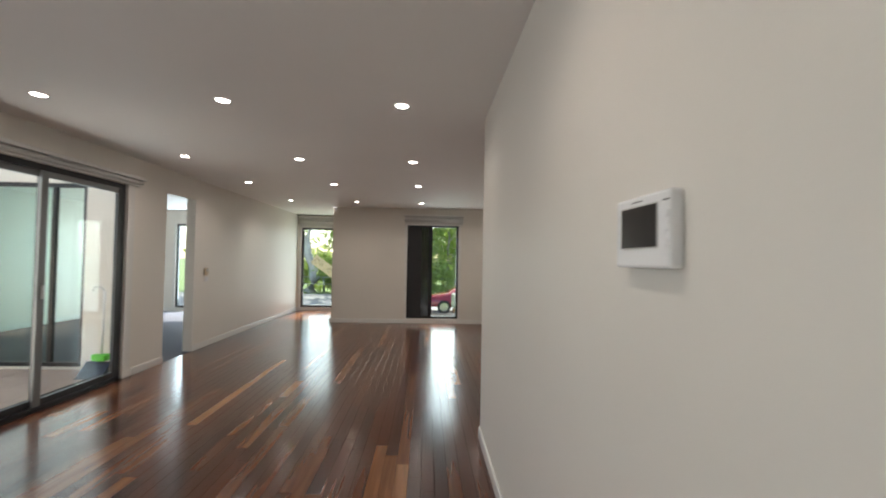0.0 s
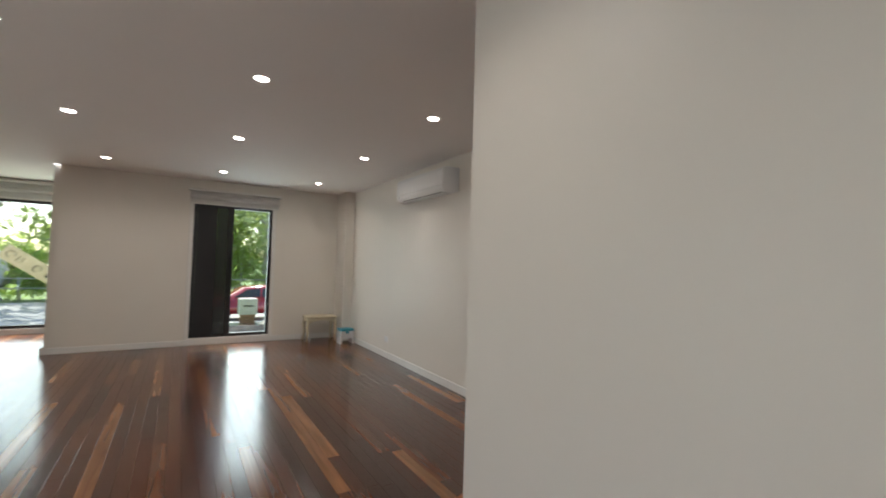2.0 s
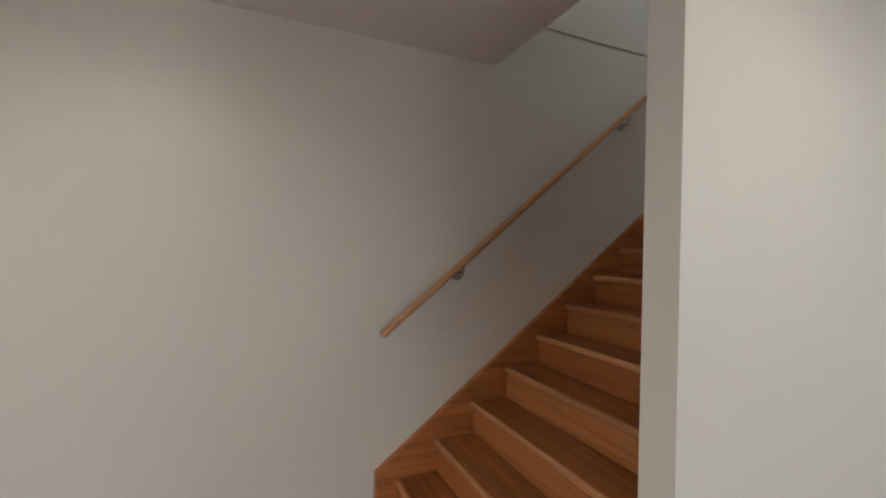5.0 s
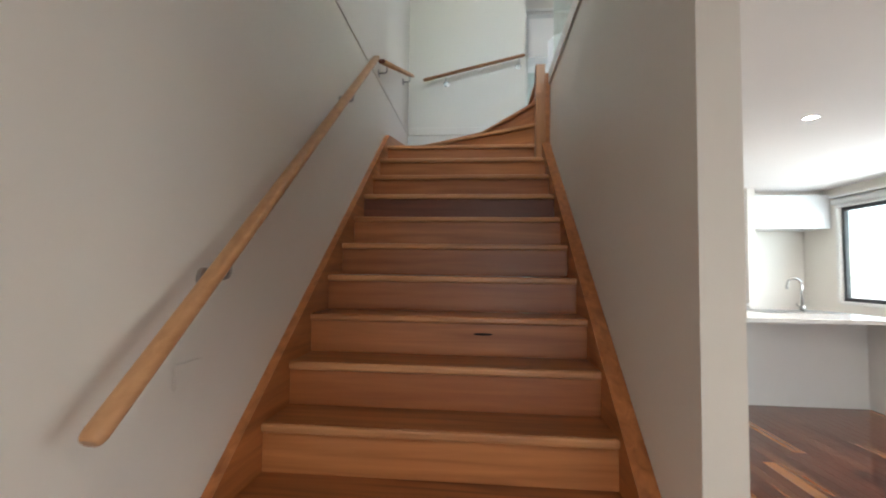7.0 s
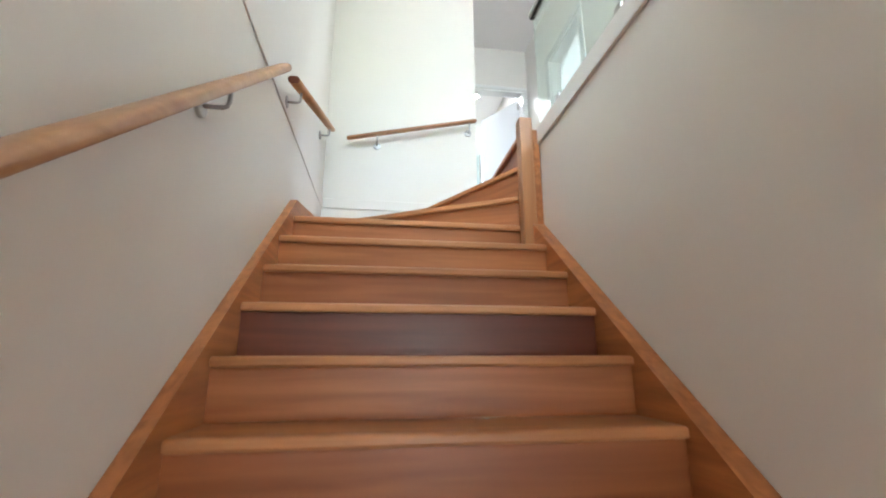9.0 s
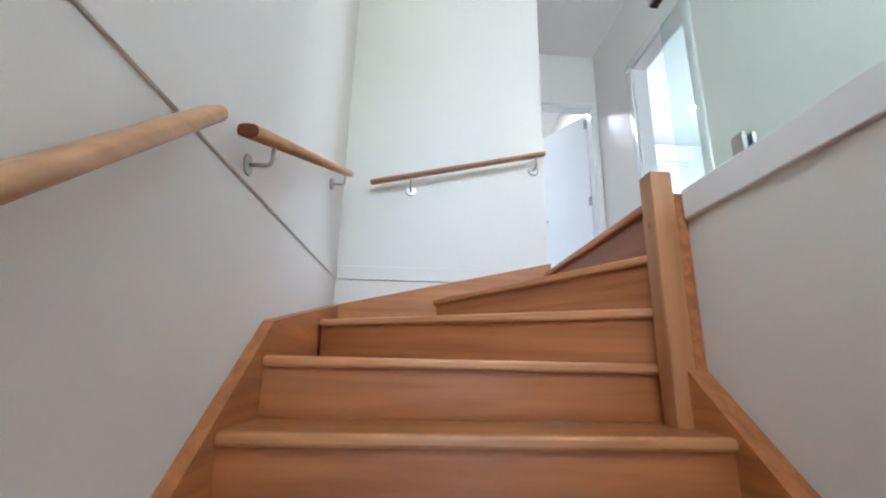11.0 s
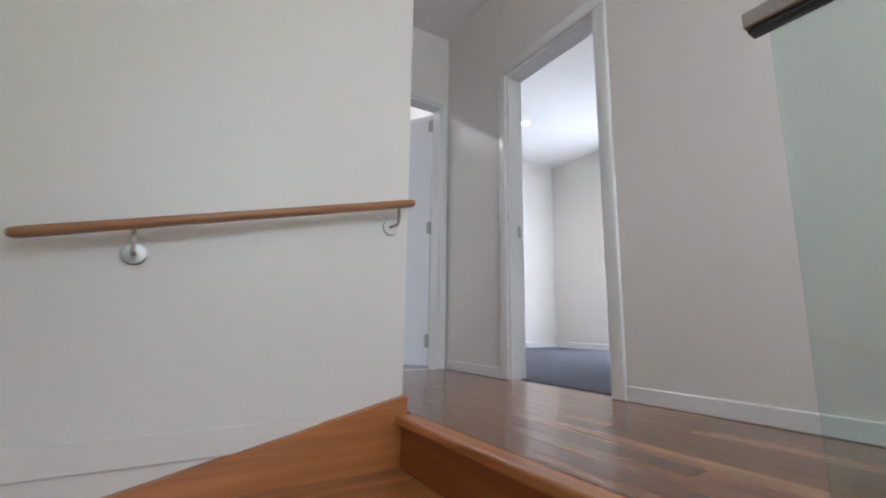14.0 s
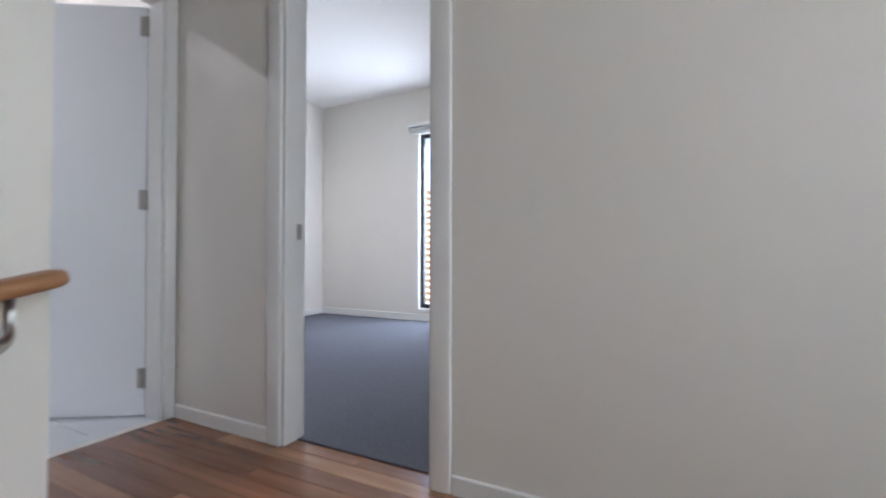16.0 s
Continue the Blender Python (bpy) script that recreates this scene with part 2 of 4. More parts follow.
POSTWOOD = wood("newel_timber", [(0.0, (0.44, 0.20, 0.08)), (1.0, (0.46, 0.21, 0.085))], 0.34, axis=2, coat=0.15, grain=0.6)
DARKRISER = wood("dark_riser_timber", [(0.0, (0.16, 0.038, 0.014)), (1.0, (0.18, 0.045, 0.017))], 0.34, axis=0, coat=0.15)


# ---------- geometry helpers ----------
def box(bm, x0, x1, y0, y1, z0, z1, bevel=0.0, seg=1, mat=0):
    v = [bm.verts.new(p) for p in ((x0, y0, z0), (x1, y0, z0), (x1, y1, z0), (x0, y1, z0), (x0, y0, z1), (x1, y0, z1), (x1, y1, z1), (x0, y1, z1))]
    fs = [bm.faces.new([v[i] for i in q]) for q in ((0, 3, 2, 1), (4, 5, 6, 7), (0, 1, 5, 4), (1, 2, 6, 5), (2, 3, 7, 6), (3, 0, 4, 7))]
    for f in fs:
        f.material_index = mat
    if bevel:
        edges = list({e for f in fs for e in f.edges})
        bmesh.ops.bevel(bm, geom=edges, offset=bevel, segments=seg, affect="EDGES", profile=0.5)
    return v


def prism(bm, pts, axis, a, b):
    """Extrudes a flat outline along an axis from a to b. Points are in the other two axes, in order."""
    def place(p, c):
        q = list(p)
        q.insert(axis, c)
        return q
    lo, hi = [bm.verts.new(place(p, a)) for p in pts], [bm.verts.new(place(p, b)) for p in pts]
    bm.faces.new(lo)
    bm.faces.new(hi[::-1])
    for i in range(len(pts)):
        j = (i + 1) % len(pts)
        bm.faces.new((lo[j], lo[i], hi[i], hi[j]))
    bmesh.ops.recalc_face_normals(bm, faces=bm.faces[:])


def tube(bm, path, r, seg=10, cap=True, squash=1.0):
    """A round bar along a path of points; r is one radius or one for each point."""
    rings, pts = [], [Vector(p) for p in path]
    for i, p in enumerate(pts):
        d = (pts[min(i + 1, len(pts) - 1)] - pts[max(i - 1, 0)]).normalized()
        up = Vector((0, 0, 1)) if abs(d.z) < 0.95 else Vector((1, 0, 0))
        a = d.cross(up).normalized()
        b = a.cross(d)
        rr = r[i] if isinstance(r, (list, tuple)) else r
        rings.append([bm.verts.new(p + (a * math.cos(k * math.tau / seg) + b * squash * math.sin(k * math.tau / seg)) * rr) for k in range(seg)])
    for q0, q1 in zip(rings, rings[1:]):
        for k in range(seg):
            f = bm.faces.new((q0[k], q0[(k + 1) % seg], q1[(k + 1) % seg], q1[k]))
            f.smooth = True
    if cap:
        bm.faces.new(rings[0][::-1])
        bm.faces.new(rings[-1])
    bmesh.ops.recalc_face_normals(bm, faces=bm.faces[:])


def mesh(bm, name, mat):
    me = bpy.data.meshes.new(name)
    bm.to_mesh(me)
    bm.free()
    for m in (mat if isinstance(mat, (list, tuple)) else [mat]):
        me.materials.append(m)
    return me


def part(name, bm, mat, parent, label=""):
    ob = new(name, mesh(bm, name, mat))
    ob.parent = parent
    if label:
        tagged(ob, label)
    return ob


def bpart(name, dims, mat, parent, bevel=0.0, label="", seg=1):
    bm = bmesh.new()
    box(bm, *dims, bevel=bevel, seg=seg)
    if seg > 1:
        for f in bm.faces:
            f.smooth = True
    return part(name, bm, mat, parent, label)


def thing(name, label, category, group="", kind="", at=(0, 0, 0)):
    ob = new(name)
    ob.location = at
    ob.empty_display_size = 0.1
    return tagged(ob, label, category, group, kind)


def solid(name, bm, mat, label, category, kind="structure"):
    return tagged(new(name, mesh(bm, name, mat)), label, category, "", kind)


def wall(name, x0, x1, y0, y1, z0, z1, holes=(), label="cream painted plaster wall, smooth and plain", mat=None):
    """A wall with thickness; holes (a0, a1, z0, z1) go through it along its length."""
    bm = bmesh.new()
    along_x = (x1 - x0) > (y1 - y0)
    a0, a1 = (x0, x1) if along_x else (y0, y1)

    def piece(p, q, lo, hi):
        if q - p < 1e-4 or hi - lo < 1e-4:
            return
        if along_x:
            box(bm, p, q, y0, y1, lo, hi)
        else:
            box(bm, x0, x1, p, q, lo, hi)
    at = a0
    for h0, h1, hz0, hz1 in sorted(holes):
        piece(at, h0, z0, z1)
        piece(h0, h1, z0, hz0)
        piece(h0, h1, hz1, z1)
        at = h1
    piece(at, a1, z0, z1)
    return solid(name, bm, mat or PAINT, label, "wall")


def skirting(name, runs, label="white gloss painted skirting board along the wall", mat=None, height=0.085):
    """Skirting boards of one room: runs of (x0, x1, y0, y1, z) boxes with a small chamfer on top."""
    bm = bmesh.new()
    for x0, x1, y0, y1, z in runs:
        box(bm, x0, x1, y0, y1, z, z + height, bevel=0.004)
    return solid(name, bm, mat or TRIM, label, "skirting")


# ---------- structure, lower floor ----------
H1, F2, H2 = 2.50, 2.88, 5.62
wall("wall_west", -2.83, -2.70, 2.40, 11.32, 0, H1, [(2.65, 4.84, 0, 2.17), (5.50, 6.20, 0, 2.19)])
wall("wall_kitchen_west", -3.23, -3.10, -2.72, 2.40, 0, H1, [(-1.95, 0.8, 0.95, 2.22)])
wall("wall_kitchen_return", -3.23, -2.83, 2.40, 2.52, 0, H1)
wall("wall_south", -3.10, 1.113, -2.72, -2.60, 0, H1)
wall("wall_stair_side", 1.113, 1.223, -2.72, 3.195, 0, F2 - 0.03)
wall("wall_east", 2.605, 2.75, -0.56, 9.316, 0, H2)
wall("wall_stair_end", 1.29, 2.605, -0.56, -0.435, 0, H2)
wall("wall_north", -1.300, 2.605, 9.196, 9.316, 0, H1, [(0.25, 1.37, 0.105, 2.145)])
wall("wall_corner_boxing", 2.45, 2.605, 8.75, 9.196, 0, H1, label="cream plaster pipe boxing in the room corner")
wall("wall_niche_side", -1.385, -1.265, 9.316, 11.32, 0, H1)
wall("wall_niche_north", -2.70, -1.385, 11.20, 11.32, 0, H1, [(-2.60, -1.45, 0.09, 2.17)])
bm = bmesh.new()
box(bm, -3.10, 1.113, -2.60, 9.196, H1, H1 + 0.08)
box(bm, -2.70, -1.385, 9.196, 11.20, H1, H1 + 0.08)
box(bm, 1.113, 2.605, 2.96, 9.196, H1, H1 + 0.08)
solid("ceiling", bm, CEIL, "flat white painted plasterboard ceiling with downlights", "ceiling")
bm = bmesh.new()
box(bm, 1.223, 2.605, 2.88, 2.96, H1, F2)
solid("ceiling_edge", bm, CEIL, "plastered edge of the ceiling above the stairs", "ceiling edge")
bm = bmesh.new()
box(bm, -3.10, 2.605, -2.60, 11.20, -0.10, -0.012)
solid("floor_base", bm, GROUT, "dark underlay beneath the timber floorboards", "floor")
skirting("skirting_living", [(-2.70, -2.686, 6.20, 11.2, 0), (-2.70, -2.686, 4.90, 5.50, 0), (2.591, 2.605, 3.555, 8.75, 0), (-1.385, 2.436, 9.182, 9.196, 0), (2.436, 2.45, 8.736, 9.182, 0), (2.45, 2.591, 8.736, 8.75, 0),
                             (-1.399, -1.385, 9.182, 11.2, 0), (-2.686, -1.399, 11.186, 11.2, 0), (1.099, 1.113, -2.6, 3.195, 0), (1.099, 1.223, 3.195, 3.209, 0)])

# ---------- structure, upper floor ----------
wall("wall_hall_west", 0.16, 0.28, -1.87, 3.6, F2 - 0.2, H2 + 0.12, [(-1.005, -0.258, F2 - 0.12, 4.90)])
wall("wall_hall_south", 0.28, 1.29, -1.87, -1.75, F2 - 0.2, H2, [(0.335, 1.14, F2, 5.0)])
wall("wall_hall_east", 1.29, 1.41, -1.87, -0.56, F2 - 0.2, H2)
wall("wall_void_north", 1.223, 2.605, 2.96, 3.08, F2 - 0.26, H2, [(1.35, 2.45, 3.8, 5.3)])
wall("wall_hall_north", 0.28, 1.223, 3.4, 3.52, F2 - 0.2, H2, [(0.38, 1.12, 3.5, 5.2)])
wall("wall_hall_northeast", 1.103, 1.223, 3.08, 3.4, F2, H2)
bm = bmesh.new()
box(bm, 0.28, 2.605, -1.75, 3.4, H2, H2 + 0.1)
# unseen slab above the ceiling, added to keep direct sun off the stairs
box(bm, -3.4, 3.1, -4.8, 5.2, H2 + 0.32, H2 + 0.42)
solid("ceiling_upper_sun_slab", bm, CEIL, "flat white painted upstairs ceiling, with an unseen sun-blocking slab above", "ceiling")
bm = bmesh.new()
box(bm, 0.16, 1.113, -1.87, 3.4, H1 + 0.13, F2 - 0.014)
box(bm, 1.113, 1.29, -1.75, 0.783, H1 + 0.09, F2 - 0.014)
solid("floor_upper_base", bm, GROUT, "dark underlay beneath the upstairs floorboards", "floor")
bm = bmesh.new()
box(bm, 1.12, 1.204, 0.785, 2.88, 2.80, 2.90)
box(bm, 1.205, 1.239, 0.875, 2.88, 2.80, 2.903, bevel=0.004)
box(bm, 1.205, 1.2225, 0.785, 0.873, 2.80, 2.903)
solid("trim_void_edge", bm, TRIM, "white painted fascia board along the upper floor edge", "fascia")
skirting("skirting_stairwell", [(2.597, 2.605, -0.435, 2.88, 2.805), (1.60, 2.597, -0.435, -0.422, 2.81)], "painted board running round the stairwell at upper floor height", PAINT)
skirting("skirting_hall", [(0.28, 0.294, -1.75, -1.07, F2), (0.28, 0.294, -0.186, 3.4, F2), (1.276, 1.29, -1.75, -0.56, F2), (1.20, 1.29, -1.764, -1.75, F2)], height=0.068)

# bedroom and bathroom shells
wall("wall_bedroom_west", -3.13, -3.0, -3.87, 1.6, F2 - 0.2, 5.86, [(-2.20, -1.14, 3.04, 5.20)])
wall("wall_bedroom_south", -3.0, 0.16, -3.87, -3.75, F2 - 0.2, 5.86)
wall("wall_bedroom_north", -3.0, 0.16, 1.48, 1.60, F2 - 0.2, 5.86)
wall("wall_bedroom_east", 0.16, 0.28, -3.87, -1.87, F2 - 0.2, 5.86)
bm = bmesh.new()
box(bm, -3.0, 0.16, -3.75, 1.48, 5.76, 5.86)
solid("ceiling_bedroom", bm, CEIL, "flat white bedroom ceiling", "ceiling")
bm = bmesh.new()
box(bm, -3.0, 0.20, -3.75, 1.48, F2 - 0.1, F2 + 0.006)
solid("floor_bedroom", bm, CARPET, "dark grey cut-pile bedroom carpet", "carpet")
skirting("skirting_bedroom", [(-3.0, -2.986, -3.75, 1.48, F2 + 0.006), (-2.986, 0.16, -3.75, -3.736, F2 + 0.006)])
wall("wall_bathroom_south", 0.28, 2.4, -4.42, -4.30, F2 - 0.2, H2, mat=TILE, label="pale tiled bathroom wall")
wall("wall_bathroom_east", 2.28, 2.40, -4.30, -1.87, F2 - 0.2, H2, mat=TILE, label="pale tiled bathroom wall")
wall("wall_bathroom_north", 1.41, 2.28, -1.99, -1.87, F2 - 0.2, H2)
bm = bmesh.new()
box(bm, 0.28, 2.28, -4.30, -1.87, H2, H2 + 0.1)
solid("ceiling_bathroom", bm, CEIL, "flat white bathroom ceiling", "ceiling")


# ---------- windows and sliding doors ----------
def window(name, label, axis, face, a0, a1, z0, z1, mullions=(), fr=0.05, depth=0.06, reveal=0.09, sides=True):
    """Black framed window: frame bars, mullions, panes and a white painted reveal. face: the room-side plane of its wall; sign by depth."""
    ob = thing(name, label, "window", kind="structure")

    def bar(nm, p, q, lo, hi, d0, d1, mat, bev=0.003):
        d0, d1 = min(d0, d1), max(d0, d1)
        dims = (p, q, d0, d1, lo, hi) if axis == 0 else (d0, d1, p, q, lo, hi)
        return bpart(nm, dims, mat, ob, bev)
    g = face + reveal
    e = g + depth
    bar("window_frame", a0, a1, z0, z0 + fr, g, e, ALU)
    bar("window_frame", a0, a1, z1 - fr, z1, g, e, ALU)
    bar("window_frame", a0, a0 + fr, z0 + fr, z1 - fr, g, e, ALU)
    bar("window_frame", a1 - fr, a1, z0 + fr, z1 - fr, g, e, ALU)
    cuts = [a0 + fr] + [m for m in mullions] + [a1 - fr]
    for m in mullions:
        bar("mullion", m - 0.025, m + 0.025, z0 + fr, z1 - fr, g + 0.004, e - 0.004, ALU)
    for p, q in zip(cuts, cuts[1:]):
        pane = bar("pane", p, q, z0 + fr, z1 - fr, (g + e) / 2 - 0.003, (g + e) / 2 + 0.003, PANE, 0)
        pane.visible_shadow = False
    if sides:
        s = 0.012 if depth > 0 else -0.012
        f0 = face - s
        bar("architrave", a0 - 0.055, a0 - 0.001, z0 - 0.03, z1, f0, face, TRIM)
        bar("architrave", a1 + 0.001, a1 + 0.055, z0 - 0.03, z1, f0, face, TRIM)
        bar("window_sill", a0, a1, z0 - 0.045, z0 - 0.001, f0, face, TRIM)
    return ob


w2 = window("window_street", "tall black aluminium window with a dark screen panel", 0, 9.196, 0.25, 1.37, 0.105, 2.145, [0.775], reveal=0.03)
veil = material("dark_mesh", (0.014, 0.014, 0.016), 0.7, vary=0.1)
vn, vl = veil.node_tree.nodes, veil.node_tree.links
vt, vm = vn.new("ShaderNodeBsdfTransparent"), vn.new("ShaderNodeMixShader")
vm.inputs[0].default_value = 0.80
vl.new(vt.outputs[0], vm.inputs[1])
vl.new(vn["Principled BSDF"].outputs[0], vm.inputs[2])
vl.new(vm.outputs[0], vn["Material Output"].inputs["Surface"])
bpart("screen_mesh", (0.30, 0.75, 9.214, 9.216, 0.155, 2.095), veil, w2, label="dark insect screen mesh")
bpart("screen_panel", (0.30, 0.56, 9.206, 9.212, 0.155, 2.095), SCREENMESH, w2, label="black opaque screen panel")
bpart("screen_stile", (0.72, 0.75, 9.204, 9.222, 0.155, 2.095), ALU, w2, 0.003)
window("window_niche", "tall black aluminium window in the niche", 0, 11.20, -2.60, -1.45, 0.09, 2.17, reveal=0.03)
window("window_kitchen", "wide black aluminium kitchen window over the bench", 1, -3.10, -1.95, 0.8, 0.95, 2.22, depth=-0.06, reveal=-0.03)
window("window_bedroom", "tall black aluminium bedroom window", 1, -3.0, -2.20, -1.14, 3.04, 5.20, depth=-0.06, reveal=-0.03)
window("window_stairwell", "plain window high in the stairwell", 0, 2.96, 1.35, 2.45, 3.8, 5.3, reveal=0.03, sides=False)
# never in view: added as an opening for the hall's fill lamp
window("window_hall_added", "unseen window added at the end of the upstairs hall", 0, 3.4, 0.38, 1.12, 3.5, 5.2, reveal=0.03, sides=False)


def roller_blind(name, label, axis, face, out, a0, a1, z0, z1):
    """Rolled-up blind: head rail, roll and bottom bar on the wall above a window."""
    ob = thing(name, label, "roller blind")
    d = 0.1 * out

    def bar(nm, p, q, lo, hi, c0, c1, mat, bev):
        c0, c1 = min(c0, c1), max(c0, c1)
        return bpart(nm, (p, q, c0, c1, lo, hi) if axis == 0 else (c0, c1, p, q, lo, hi), mat, ob, bev)
    bar("head_rail", a0, a1, z1 - 0.035, z1, face, face + d, TRIM, 0.006)
    bm = bmesh.new()
    r, c, mid = (z1 - z0 - 0.045) / 2, face + d * 0.55, (z0 + z1 - 0.035) / 2
    pts = [(a0 + 0.02, c, mid), (a1 - 0.02, c, mid)] if axis == 0 else [(c, a0 + 0.02, mid), (c, a1 - 0.02, mid)]
    tube(bm, pts, min(r, 0.036), 16)
    part("fabric_roll", bm, FABRIC, ob)
    bar("fabric_drop", a0 + 0.03, a1 - 0.03, z0, z1 - 0.035, face + d * 0.18, face + d * 0.24, FABRIC, 0)
    bar("bottom_bar", a0 + 0.025, a1 - 0.025, z0 - 0.022, z0, face + d * 0.08, face + d * 0.34, TRIM, 0.005)
    return ob


roller_blind("roller_blind", "rolled-up grey roller blind above the street window", 0, 9.196, -1, 0.17, 1.48, 2.15, 2.355)
roller_blind("roller_blind", "grey roller blind in the window niche, rolled up", 0, 11.20, -1, -2.68, -1.40, 2.20, 2.46)
roller_blind("roller_blind", "rolled-up roller blind above the sliding door", 1, -2.70, 1, 2.6, 4.95, 2.19, 2.27)
roller_blind("roller_blind", "white roller blind above the kitchen window", 1, -3.10, 1, -2.0, 0.86, 2.24, 2.38)
roller_blind("roller_blind", "white roller blind above the bedroom window", 1, -3.0, 1, -2.33, -1.05, 5.215, 5.31)

# sliding door to the courtyard
sd = thing("door_sliding", "black aluminium sliding glass door to the courtyard, closed", "sliding door", kind="structure")
bpart("door_frame", (-2.80, -2.72, 4.715, 4.765, 0.0, 2.17), ALU, sd, 0.003)
bpart("door_frame", (-2.80, -2.72, 2.65, 4.735, 2.115, 2.17), ALU, sd, 0.003)
bpart("track", (-2.80, -2.72, 2.65, 4.735, -0.01, 0.035), ALU, sd, 0.003)
bpart("reveal_lining", (-2.83, -2.69, 4.767, 4.88, 0.0, 2.17), TRIM, sd, 0.003)
for y0, y1, x in ((3.71, 4.715, -2.75), (2.65, 3.79, -2.78)):
    leaf = bpart("door_leaf", (x, x + 0.03, y0, y0 + 0.075, 0.036, 2.114), ALU_GREY, sd, 0.003)
    bpart("stile", (x, x + 0.03, y1 - 0.06, y1, 0.036, 2.114), ALU, sd, 0.003)
    bpart("bottom_rail", (x, x + 0.03, y0 + 0.075, y1 - 0.06, 0.036, 0.10), ALU, sd, 0.003)
    bpart("top_rail", (x, x + 0.03, y0 + 0.075, y1 - 0.06, 2.06, 2.114), ALU_GREY, sd, 0.003)
    pane = bpart("pane", (x + 0.012, x + 0.018, y0 + 0.075, y1 - 0.06, 0.10, 2.06), PANE, sd)
    pane.visible_shadow = False
bpart("door_handle", (-2.718, -2.695, 3.735, 3.762, 0.98, 1.10), STEEL, sd, 0.004, "small steel latch handle")

# ---------- downlights ----------
proto = thing("downlight", "round white recessed ceiling downlight, lit", "downlight", "ceiling downlights", at=(0.492, 4.715, H1))
bm = bmesh.new()
seg = 24
rings = [[bm.verts.new((r * math.cos(k * math.tau / seg), r * math.sin(k * math.tau / seg), z)) for k in range(seg)] for r, z in ((0.060, 0.0), (0.058, -0.006), (0.047, -0.007), (0.044, -0.002))]
for a, b in zip(rings, rings[1:]):
    for k in range(seg):
        bm.faces.new((a[k], b[k], b[(k + 1) % seg], a[(k + 1) % seg]))
part("trim_ring", bm, PLASTIC, proto)
bm = bmesh.new()
bmesh.ops.create_circle(bm, cap_ends=True, segments=24, radius=0.0445, matrix=Matrix.Translation((0, 0, -0.0025)) @ Matrix.Rotation(math.pi, 4, "X"))
part("diffuser", bm, LIGHT, proto)


def lamp(x, y, z, watts, color):
    d = bpy.data.lights.new("downlight_beam", "SPOT")
    d.energy, d.spot_size, d.spot_blend, d.shadow_soft_size, d.color = watts, radians(150), 0.9, 0.045, color
    ob = new("downlight_beam", d)
    ob.location = (x, y, z - 0.02)


COLS, ROWS = (-2.055, -0.785, 0.492, 1.787), (2.915, 4.715, 6.34, 8.29)
SKEW = (-0.02, 0.0, 0.04, 0.06)      # the rows run slightly off square
spots = [(x + k, y, H1) for y, k in zip(ROWS, SKEW) for x in COLS if (x, y) != (COLS[3], ROWS[0])]      # none over the stair opening
spots += [(x, y, H1) for x in (-2.0, -0.74, 0.49) for y in (0.86, -0.99)]
spots += [(-1.52, -2.75, 5.76), (-1.52, -1.09, 5.76), (0.72, -2.83, H2), (1.55, -2.83, H2)]
for p in spots:
    if p != (0.492, 4.715, H1):
        copy_thing(proto, Matrix.Translation(p))
    lamp(*p, LAMP * ((1.5 if p[1] < 2 else 1.4 if p[1] > 5 else 1.1) if p[2] < 4 else 2.3 if p[0] < 0 else 2.0), (1.0, 0.935, 0.85) if p[2] < 4 else (0.90, 0.95, 1.0))

# ---------- staircase ----------
R, G = 0.18, 0.2177
XR, XL = 1.29, 2.566           # inner faces of the stringers


def nose(n):
    return 0.79 if n == 13 else 2.793 - (n - 4) * G


stairs = thing("staircase", "closed timber staircase with winder steps at the top", "staircase", kind="structure")


def tread(n, pts):
    """A board with a separate rounded nosing strip along its front edge, which runs from the first point to the second."""
    p, q = Vector(pts[0]), Vector(pts[1])
    d = (q - p).normalized()
    back = Vector((d.y, -d.x)) * 0.024
    bm = bmesh.new()
    box(bm, 0, (q - p).length, -0.0245, 0, n * R - 0.032, n * R, bevel=0.009, seg=2)
    ob = part("nosing", bm, NOSEWOOD_LIT, stairs)
    ob.location, ob.rotation_euler = (p.x, p.y, 0), (0, 0, math.atan2(d.y, d.x))
    bm = bmesh.new()
    prism(bm, [tuple(p + back), tuple(q + back)] + list(pts[2:]), 2, n * R - 0.031, n * R - 0.0008)
    part("tread", bm, TREADWOOD_SHADED, stairs)


for n in range(1, 13):
    back = nose(n + 1) - 0.03
    tread(n, [(XR, nose(n)), (XL, nose(n)), (XL, back), (XR, back)])
P = (1.335, 0.795)             # the winders turn about the newel
A14, A15 = (XL, 0.07), (2.015, -0.401)
tread(13, [(XR, 0.79), (XL, 0.79), (XL, 0.03), (P[0] - 0.045, P[1] - 0.06)])
tread(14, [(1.31, 0.79), A14, (XL, -0.401), (1.95, -0.401), (P[0] - 0.04, P[1] - 0.05)])
tread(15, [(1.328, 0.80), A15, (1.31, -0.401), (1.31, P[1] - 0.02)])


def riser(n, p, q, mat=RISERWOOD):
    """Upright board under the nose of step n, from p to q in plan, set back behind the nose on the right of the way."""
    p, q = Vector(p), Vector(q)
    length = (q - p).length
    bm = bmesh.new()
    box(bm, 0, length, -0.038, -0.022, (n - 1) * R + 0.001, n * R - 0.031)
    ob = part("riser", bm, mat, stairs)
    ob.location, ob.rotation_euler = (p.x, p.y, 0), (0, 0, math.atan2(q.y - p.y, q.x - p.x))


